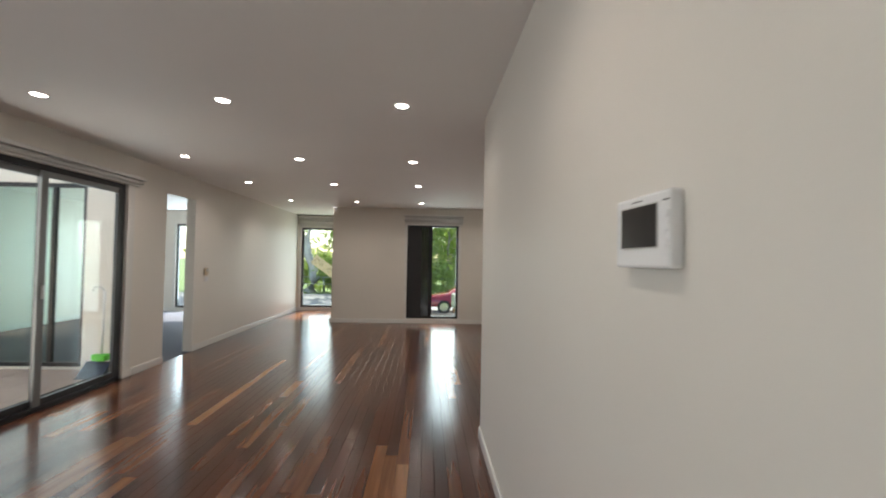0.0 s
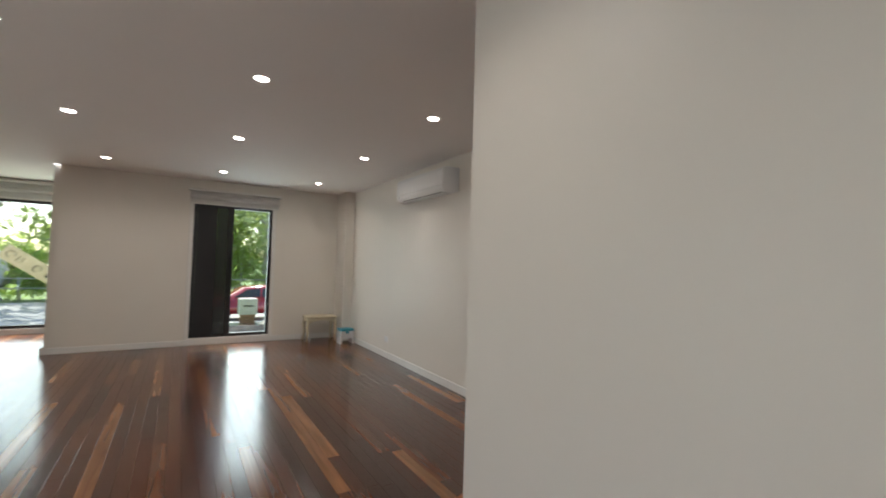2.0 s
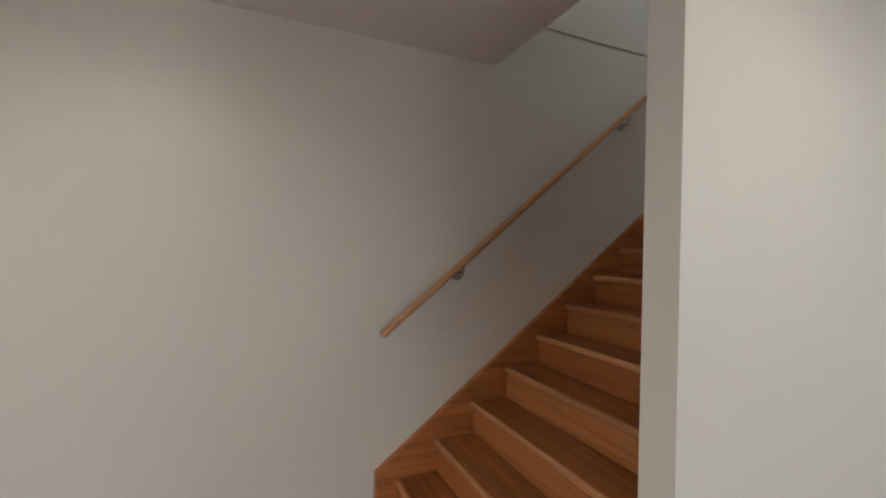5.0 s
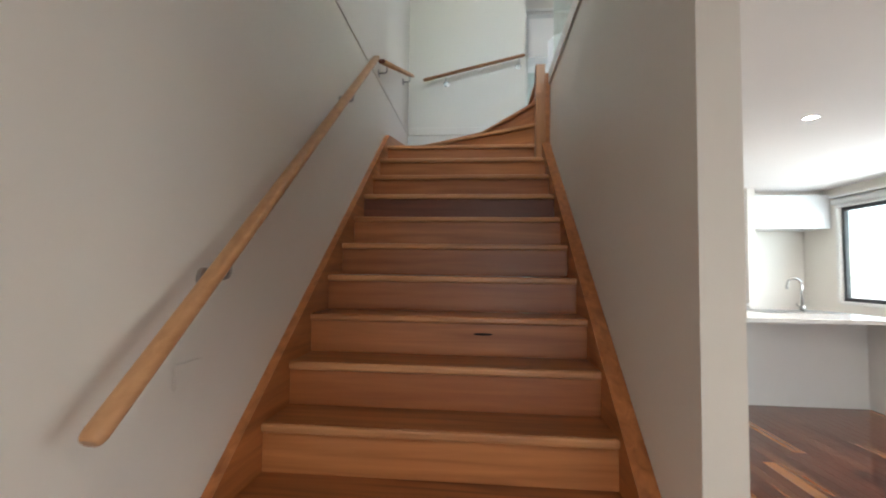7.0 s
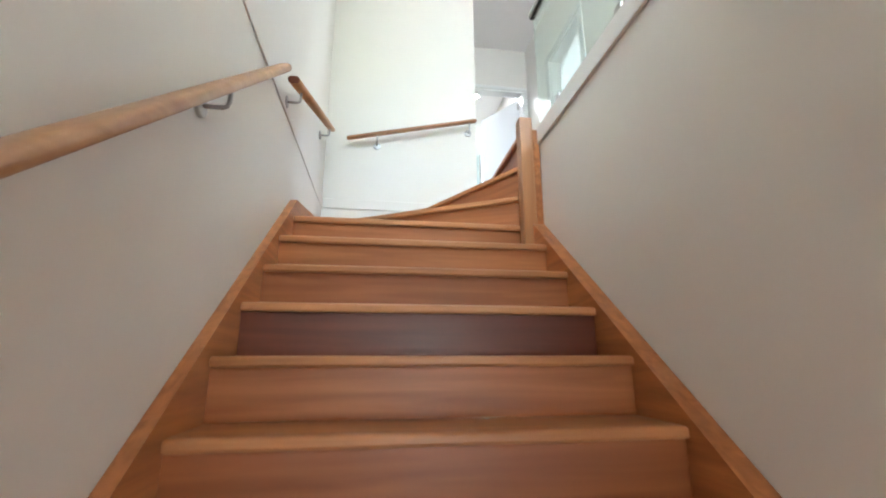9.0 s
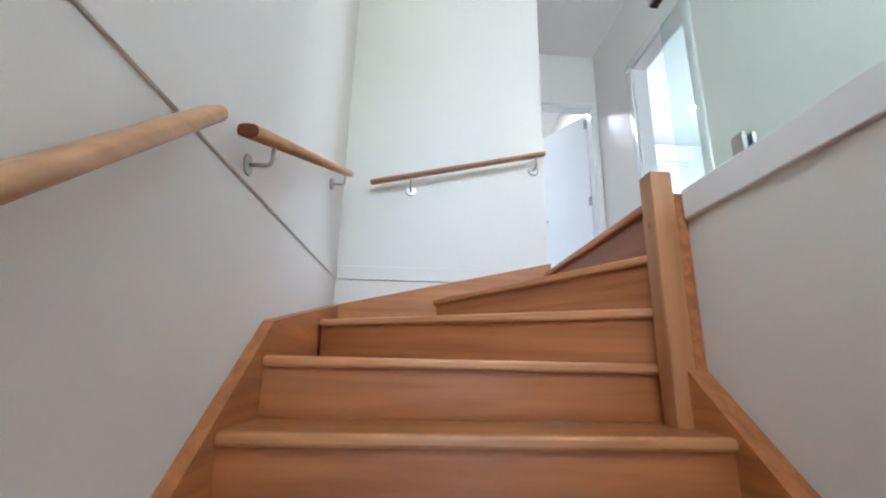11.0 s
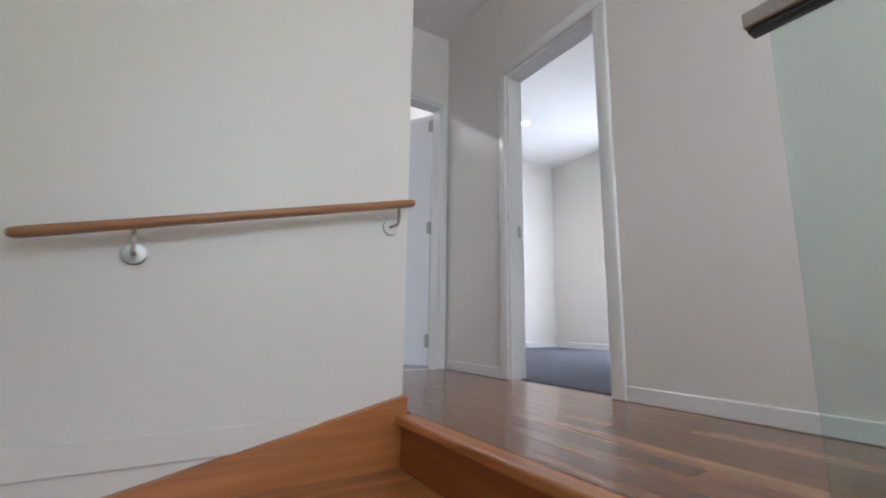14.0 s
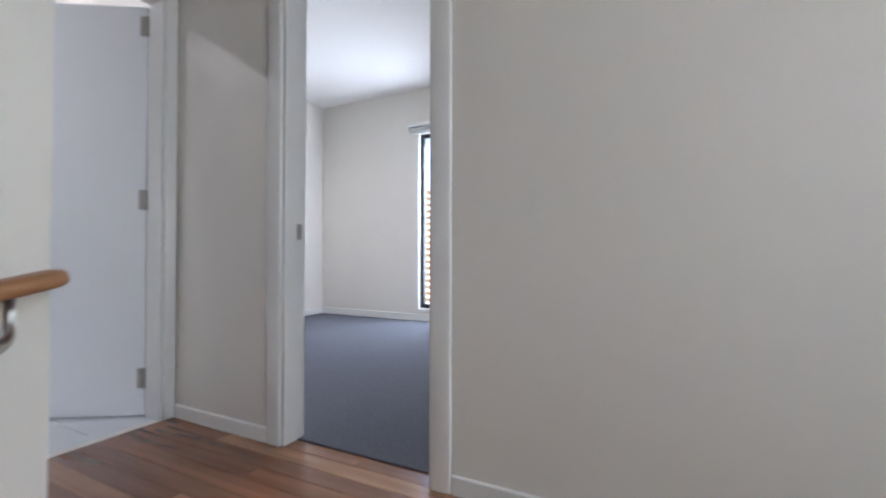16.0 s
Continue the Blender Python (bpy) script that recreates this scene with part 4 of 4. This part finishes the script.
cb = thing("wall_cabinet", "white cabinet above the empty fridge recess", "cabinet")
bpart("body", (-3.09, -2.055, -2.597, -2.10, 1.95, 2.42), LAMINATE, cb)
bpart("door", (-3.088, -2.575, -2.099, -2.08, 1.945, 2.42), LAMINATE, cb, 0.002)
bpart("door", (-2.571, -2.058, -2.099, -2.08, 1.945, 2.42), LAMINATE, cb, 0.002)
tub = thing("storage_container", "small white plastic container with blue bands on the bench", "container", at=(-1.80, -2.40, 0.90))
bm = bmesh.new()
tube(bm, [(0, 0, 0), (0, 0, 0.02), (0, 0, 0.22)], [0.075, 0.082, 0.095], 20)
part("body", bm, PLASTIC, tub)
bm = bmesh.new()
tube(bm, [(0, 0, 0.221), (0, 0, 0.25), (0, 0, 0.256)], [0.100, 0.100, 0.092], 20)
part("lid", bm, BLUE, tub, "blue plastic lid")
bm = bmesh.new()
tube(bm, [(0, 0, 0.13), (0, 0, 0.155)], [0.092, 0.094], 20)
part("band", bm, BLUE, tub, "blue plastic band")
rh = thing("range_hood", "stainless steel canopy range hood above the cooktop", "range hood")
bm = bmesh.new()
box(bm, -0.10, 0.76, -2.59, -2.10, 1.60, 1.66, bevel=0.004)
part("canopy", bm, STEEL, rh)
bm = bmesh.new()
prism(bm, [(-0.08, 1.661), (0.74, 1.661), (0.62, 1.74), (0.04, 1.74)], 1, -2.59, -2.16)
part("slope", bm, STEEL, rh)
bpart("flue", (0.03, 0.63, -2.59, -2.24, 1.741, 2.424), STEEL, rh, 0.003)
for k in (0.12, 0.52):
    bm = bmesh.new()
    tube(bm, [(k, -2.2, 1.599), (k, -2.2, 1.596)], 0.03, 14)
    part("lamp", bm, LIGHT, rh, "small lit hood lamp")

# ---------- courtyard beside the living room ----------
bm = bmesh.new()
box(bm, -7.2, -2.83, 1.2, 5.26, -0.25, -0.06)
solid("ground_courtyard", bm, GROUT, "dark bedding beneath the courtyard pavers", "ground")
wall("wall_courtyard_west", -7.32, -7.2, 1.2, 5.38, -0.25, 2.9, mat=PAINT, label="pale rendered courtyard wall")
wall("wall_courtyard_south", -7.2, -3.23, 1.08, 1.2, -0.25, 2.9, mat=PAINT, label="pale rendered courtyard wall")
wall("wall_courtyard_north", -7.2, -2.83, 5.26, 5.38, -0.25, H1, [(-6.3, -3.52, 0.0, 2.25)], mat=PAINT, label="pale rendered wall with wide glazing")
window("window_courtyard", "dark framed sliding glazing of the front room", 0, 5.26, -6.3, -3.52, 0.0, 2.25, [-3.93, -5.1], reveal=0.02, sides=False)
dp = thing("dustpan", "long-handled black dustpan with a green lip and white handle", "dustpan", at=(-3.10, 4.93, -0.02))
bm = bmesh.new()
prism(bm, [(-0.14, 0.0), (0.12, 0.0), (0.12, 0.14), (0.05, 0.16), (-0.10, 0.02)], 0, -0.14, 0.14)
part("pan", bm, BLACK, dp)
bm = bmesh.new()
box(bm, -0.08, 0.08, 0.02, 0.12, 0.165, 0.24, bevel=0.01)
part("brush_head", bm, GREEN, dp, "bright green plastic head")
bm = bmesh.new()
tube(bm, [(0, 0.08, 0.22), (0, 0.10, 0.98)], 0.013, 10)
part("handle", bm, PLASTIC, dp)
bm = bmesh.new()
tube(bm, [(0, 0.10, 0.96), (-0.03, 0.08, 1.02), (-0.09, 0.06, 1.02), (-0.10, 0.06, 0.97)], 0.012, 10)
part("grip", bm, PLASTIC, dp)

# front room seen through the doorway
wall("wall_front_room_west", -6.85, -6.72, 5.38, 10.87, 0, H1)
wall("wall_front_room_north", -6.72, -2.83, 10.75, 10.87, 0, H1, [(-5.55, -4.2, 0.09, 2.17)])
window("window_front_room", "tall black aluminium window of the front room", 0, 10.75, -5.55, -4.2, 0.09, 2.17, reveal=0.03)
bm = bmesh.new()
box(bm, -6.72, -2.83, 5.38, 10.75, H1, H1 + 0.08)
solid("ceiling_front_room", bm, CEIL, "flat white front room ceiling", "ceiling")
bm = bmesh.new()
box(bm, -6.72, -2.72, 5.38, 10.75, -0.1, 0.001)
solid("floor_front_room", bm, CARPET, "grey front room carpet", "carpet")
skirting("skirting_front_room", [(-6.72, -6.706, 5.38, 10.75, 0), (-6.706, -2.83, 10.736, 10.75, 0)])

# ---------- outside ----------
bm = bmesh.new()
bmesh.ops.create_grid(bm, x_segments=60, y_segments=240, size=400, matrix=Matrix.Translation((0, 0, -0.4)))
for v in bm.verts:
    if v.co.y > 13:
        v.co.z -= min(0.85, (v.co.y - 13) * 0.149)      # the verge falls to the street
solid("ground", bm, GRASS, "patchy green lawn and verge outside", "ground")
bm = bmesh.new()
box(bm, -200, 200, 19.5, 30.5, -1.4, -1.15)
solid("road", bm, ROAD, "grey asphalt street with tree shade", "road")
bm = bmesh.new()
box(bm, -200, 200, 19.2, 19.5, -1.4, -1.03, bevel=0.02)
solid("kerb", bm, CONCRETE, "pale concrete kerb along the street", "kerb")
bm = bmesh.new()
prism(bm, [(9.9, -0.33), (13.0, -0.36), (15.5, -0.70), (19.2, -1.08), (19.2, -1.5), (9.9, -1.5)], 0, 2.7, 6.2)
solid("driveway", bm, CONCRETE, "pale concrete driveway in front of the house", "driveway")
# made-up pale ground: in full sun it whitens the kitchen window view
bm = bmesh.new()
box(bm, -300, -3.3, -300.0, 1.0, -0.95, -0.37, bevel=0.02)
solid("glare_ground_side", bm, CONCRETE, "added pale ground that makes the kitchen window view glare white", "paving")
lb = thing("letterbox", "grey metal letterbox on a brown brick base", "letterbox", at=(1.86, 15.5, -0.72))
for k in range(5):
    bpart("brick_course", (-0.19, 0.19, -0.19, 0.19, k * 0.086, k * 0.086 + 0.076), BRICKRED, lb, 0.004)
bpart("box", (-0.24, 0.24, -0.22, 0.22, 0.43, 0.88), CONCRETE, lb, 0.01)
bpart("slot", (-0.14, 0.14, -0.224, -0.219, 0.66, 0.70), BLACK, lb)


def car(name, label, x, y, z, paint):
    ob = thing(name, label, "car", at=(x, y, z))
    bm = bmesh.new()
    side = [(-2.15, 0.32), (-2.2, 0.55), (-2.05, 0.78), (-1.2, 0.90), (-0.55, 1.32), (0.55, 1.40), (1.25, 1.22), (1.75, 0.95), (2.12, 0.90), (2.2, 0.55), (2.1, 0.30)]
    prism(bm, side, 1, -0.85, 0.85)
    for v in bm.verts:
        if v.co.z > 0.95:
            v.co.y *= 0.80
    bmesh.ops.bevel(bm, geom=bm.edges[:], offset=0.045, segments=2, affect="EDGES")
    for f in bm.faces:
        f.smooth = True
    part("body", bm, paint, ob)
    for s in (-1, 1):
        for pts in ([(-0.92, 0.95), (-0.48, 1.25), (0.02, 1.30), (0.02, 0.96)], [(0.09, 0.96), (0.09, 1.30), (0.55, 1.29), (1.12, 1.12), (1.20, 0.98)]):
            bm = bmesh.new()
            vs = [bm.verts.new((p[0], s * (0.87 - 0.40 * (p[1] - 0.90)), p[1])) for p in pts]
            vs2 = [bm.verts.new((p[0], s * (0.80 - 0.40 * (p[1] - 0.90)), p[1])) for p in pts]
            bm.faces.new(vs)
            for i in range(len(pts)):
                bm.faces.new((vs[i], vs[(i + 1) % len(pts)], vs2[(i + 1) % len(pts)], vs2[i]))
            part("side_window", bm, DARKGLASS, ob)
        for wx in (-1.35, 1.32):
            bm = bmesh.new()
            tube(bm, [(wx, s * 0.70, 0.31), (wx, s * 0.88, 0.31)], 0.31, 20)
            wh = part("wheel", bm, TYRE, ob)
            bm = bmesh.new()
            tube(bm, [(wx, s * 0.86, 0.31), (wx, s * 0.89, 0.31)], 0.20, 16)
            part("rim", bm, STEEL, wh)
    return ob


car("parked_car", "dark red hatchback parked in the street", 2.9, 21.0, -1.15, RED)


def fence_run(name, label, x0, x1, y, z):
    ob = thing(name, label, "fence")
    n = int((x1 - x0) / 2.4)
    for k in range(n + 1):
        bm = bmesh.new()
        tube(bm, [(x0 + k * 2.4, y, z), (x0 + k * 2.4, y, z + 1.25)], 0.04, 8)
        part("post", bm, STEEL, ob)
    for h in (0.7, 1.2):
        bm = bmesh.new()
        tube(bm, [(x0, y, z + h), (x0 + n * 2.4, y, z + h)], 0.03, 8)
        part("rail", bm, STEEL, ob)
    return ob


fence_run("rail_fence", "galvanised rail fence on the far side of the street", -14, 14, 31.6, -1.22)
rng = random.Random(4)


def tree(name, label, x, y, z, height, trunk_r, spread, leaves, mat, low=0.35, leaf=0.16, bark=None, lean=None):
    """Tapered trunk with limbs and a loose crown of small leaf blades."""
    ob = thing(name, label, "tree", at=(x, y, z))
    bm = bmesh.new()
    bend = lean or [rng.uniform(-0.25, 0.25) for _ in range(2)]
    wave = trunk_r * (0.9 if lean else 0.3)
    steps = [k / 16 for k in range(17)]
    path = [(bend[0] * (t if lean else t * t) + wave * math.sin(t * 21), bend[1] * t * t + wave * math.sin(t * 13 + 1), height * 0.85 * t) for t in steps]
    tube(bm, path, [trunk_r * (1.0 - 0.8 * t + 0.55 * math.exp(-t * 30) + 0.06 * math.sin(t * 40)) for t in steps], 12)
    tips = []
    for k in range(9):
        t = rng.uniform(low, 0.98)
        a = rng.uniform(0, math.tau)
        b0 = Vector((bend[0] * t * t, bend[1] * t * t, height * 0.85 * t))
        tip = b0 + Vector((math.cos(a) * spread * rng.uniform(0.5, 1), math.sin(a) * spread * rng.uniform(0.5, 1), height * rng.uniform(0.05, 0.2)))
        tube(bm, [b0, b0.lerp(tip, 0.5) + Vector((0, 0, 0.15)), tip], [trunk_r * 0.35, trunk_r * 0.2, trunk_r * 0.06], 6)
        tips.append(tip)
        tips.append(b0.lerp(tip, 0.6))
    part("trunk", bm, bark or BARK, ob)
    verts, faces = [], []
    clumps = [t + Vector((rng.gauss(0, 0.35), rng.gauss(0, 0.35), rng.gauss(0, 0.3))) * spread * 0.4 for t in tips for _ in range(5)]
    for _ in range(leaves):
        c = rng.choice(clumps)
        p = c + Vector((rng.gauss(0, 1), rng.gauss(0, 1), rng.gauss(0, 0.7))) * spread * 0.17
        u = Vector((rng.gauss(0, 1), rng.gauss(0, 1), rng.gauss(0, 1))).normalized()
        w = u.orthogonal().normalized()
        s = leaf * rng.uniform(0.6, 1.3)
        i = len(verts)
        verts += [p - u * s, p + w * s * 0.35, p + u * s, p - w * s * 0.35]
        faces.append((i, i + 1, i + 2, i + 3))
    me = bpy.data.meshes.new("crown")
    me.from_pydata([tuple(v) for v in verts], [], faces)
    me.materials.append(mat)
    cr = new("crown", me)
    cr.parent = ob
    return ob


tree("gum_tree", "tall pale gum tree with a white trunk across the street", -8.08, 32.5, -1.25, 19, 0.37, 6.5, 5200, LEAF, 0.42, 0.30, WHITEBARK, (0.3, 0.2))
tree("gum_tree", "pale gum tree across the street", 5.2, 33, -1.25, 11, 0.26, 3.6, 3600, LEAF, 0.2, 0.24)
tree("gum_tree", "slender white-barked gum tree on the front lawn", 2.06, 13.85, -0.5, 9, 0.115, 2.6, 3000, LEAF, 0.6, 0.16, WHITEBARK, (0.95, 0.3))
for x, y, h in ((-11, 35, 9), (-5.0, 36, 9), (-2.0, 34, 8), (0.2, 35, 10), (2.4, 33.5, 7.5), (3.8, 37, 12), (8.5, 35, 10), (12, 34, 9), (-14, 35, 10)):
    tree("street_tree", "bushy green tree across the street", x, y, -1.25, h, 0.16, 2.9, 2500, LEAF if int(x) % 2 else LEAF2, 0.08, 0.26)
for x, y in ((-9.8, 33.2), (-8.7, 34.5), (-7.2, 33.6), (-5.9, 33.1), (-4.4, 32.4), (-1.2, 32.8), (1.2, 32.4), (3.6, 32.7), (6.8, 32.5)):
    tree("shrub", "dense green shrub behind the fence", x, y, -1.25, 2.6, 0.06, 1.4, 1700, LEAF2, 0.05, 0.15)
sg = thing("sign_board", "beige board with dark marks on a leaning stake outside the window", "sign board", at=(-2.80, 13.2, 1.36))
sg.rotation_euler = (0, radians(36), 0)
bpart("board", (0.0, 1.12, -0.012, 0.012, -0.15, 0.15), BEIGE, sg, 0.006)
for k, w in ((0.14, 0.07), (0.62, 0.065)):
    bm = bmesh.new()
    tube(bm, [(k + w * math.cos(a * math.tau / 14), -0.014, w * math.sin(a * math.tau / 14)) for a in range(12)], 0.007, 6)
    part("lettering", bm, GROUT, sg, "dark unreadable lettering")
for k, w in ((0.27, 0.014), (0.34, 0.012), (0.80, 0.05)):
    bpart("lettering", (k, k + w, -0.016, -0.0125, -0.06, 0.06), GROUT, sg, label="dark unreadable lettering")
bm = bmesh.new()
tube(bm, [(0.95, 0.03, 0.05), (1.70, 0.03, -1.02)], 0.018, 8)
part("stake", bm, SLAT, sg)

# privacy screen outside the bedroom window
ps = thing("privacy_screen", "brown timber slat privacy screen outside the bedroom window", "privacy screen")
for y in (-3.1, -0.9, 0.5):
    bpart("post", (-3.78, -3.72, y - 0.03, y + 0.03, -0.35, 4.62), SLAT, ps)
for k in range(19):
    bpart("slat", (-3.715, -3.69, -3.2, 0.6, 2.95 + k * 0.089, 2.95 + k * 0.089 + 0.055), SLAT, ps)

# ---------- floor pieces ----------
prng = random.Random(11)
WID, LENS = 0.084, (0.55, 0.8, 1.1, 1.5, 1.9, 2.3)


def plank_mesh(length, mat):
    bm = bmesh.new()
    w, c = WID / 2 - 0.0005, 0.0012
    z0, z1 = -0.011, 0.0
    a = [bm.verts.new(p) for p in ((-w, 0.0005, z0), (w, 0.0005, z0), (w, length - 0.0005, z0), (-w, length - 0.0005, z0))]
    b = [bm.verts.new(p) for p in ((-w, 0.0005, z1 - c), (w, 0.0005, z1 - c), (w, length - 0.0005, z1 - c), (-w, length - 0.0005, z1 - c))]
    t = [bm.verts.new(p) for p in ((-w + c, c, z1), (w - c, c, z1), (w - c, length - c, z1), (-w + c, length - c, z1))]
    for q in range(4):
        r = (q + 1) % 4
        bm.faces.new((a[q], a[r], b[r], b[q]))
        bm.faces.new((b[q], b[r], t[r], t[q]))
    bm.faces.new(t)
    return mesh(bm, "floorboard", mat)


boards = {n: plank_mesh(n, FLOORWOOD) for n in LENS}
hall_boards = {n: plank_mesh(n, HALLWOOD) for n in LENS}


def lay(parent, x0, x1, y0, y1, z, near, rest_name, kit=None, rest_mat=None):
    """Lays boards along y, staggered row by row; those with near(x, y) true are pieces of their own, the rest one joined mesh."""
    joined, faces, count = [], [], 0
    x = x0
    while x < x1 - 0.01:
        w = min(WID, x1 - x)
        y = y0 - prng.uniform(0, 1.8)
        while y < y1:
            n = prng.choice(LENS)
            if y + n > y0:
                if near(x, y) and count < 300 and y >= y0 and y + n <= y1 and w > WID - 1e-6:
                    ob = new("floorboard", (kit or boards)[n])
                    ob.location, ob.parent = (x + WID / 2, y, z), parent
                    count += 1
                else:
                    a, b = max(y, y0), min(y + n, y1)
                    if b - a > 0.01:
                        i, c = len(joined), 0.0012
                        joined += [(x + 0.0005, a + 0.0005, z - c), (x + w - 0.0005, a + 0.0005, z - c), (x + w - 0.0005, b - 0.0005, z - c), (x + 0.0005, b - 0.0005, z - c),
                                   (x + c, a + c, z), (x + w - c, a + c, z), (x + w - c, b - c, z), (x + c, b - c, z)]
                        faces += [(i + 4, i + 5, i + 6, i + 7), (i, i + 1, i + 5, i + 4), (i + 1, i + 2, i + 6, i + 5), (i + 2, i + 3, i + 7, i + 6), (i + 3, i, i + 4, i + 7)]
            y += n
        x += WID
    if joined:
        me = bpy.data.meshes.new(rest_name)
        me.from_pydata(joined, [], faces)
        me.materials.append(rest_mat or FLOORWOOD_J)
        ob = new(rest_name, me)
        ob.parent = parent
        tagged(ob, kind="stuff")


fl = thing("floor", "polished mixed hardwood strip floor, red to tan", "floor", kind="structure")
lay(fl, -2.70, 2.605, -2.60, 9.196, 0.0, lambda x, y: 1.4 < y < 8.6, "floorboards")
fn = thing("floor_niche", "polished mixed hardwood boards in the window niche", "floor", kind="structure")
lay(fn, -2.70, -1.385, 9.196, 11.20, 0.0, lambda x, y: True, "floorboards")
fu = thing("floor_upper", "polished mixed hardwood strip floor in the upstairs hall", "floor", kind="structure")
lay(fu, 0.196, 1.115, -1.75, 3.4, F2, lambda x, y: True, "floorboards", hall_boards, HALLWOOD_J)
lay(fu, 1.115, 1.262, -1.75, 0.784, F2, lambda x, y: True, "floorboards", hall_boards, HALLWOOD_J)
fb = thing("floor_bathroom", "pale square bathroom floor tiles with thin joints", "floor", kind="structure")
bpart("grout_bed", (0.28, 2.28, -4.30, -1.76, F2 - 0.1, F2 - 0.004), CONCRETE, fb)
tm = bmesh.new()
box(tm, 0.0015, 0.2985, 0.0015, 0.2985, -0.008, 0.0, bevel=0.001)
tile_mesh = mesh(tm, "tile", TILE)
for i in range(6):
    for j in range(8):
        ob = new("tile", tile_mesh)
        ob.location, ob.parent = (0.30 + i * 0.30, -4.19 + j * 0.30, F2 + 0.001), fb
pv = thing("pavement_courtyard", "pinkish square courtyard pavers", "paving", kind="structure")
pm = bmesh.new()
box(pm, 0.003, 0.397, 0.003, 0.397, -0.04, 0.0, bevel=0.003)
paver_mesh = mesh(pm, "paver", PAVER)
for i in range(10):
    for j in range(10):
        ob = new("paver", paver_mesh)
        ob.location, ob.parent = (-6.85 + i * 0.40, 1.23 + j * 0.40, -0.02), pv
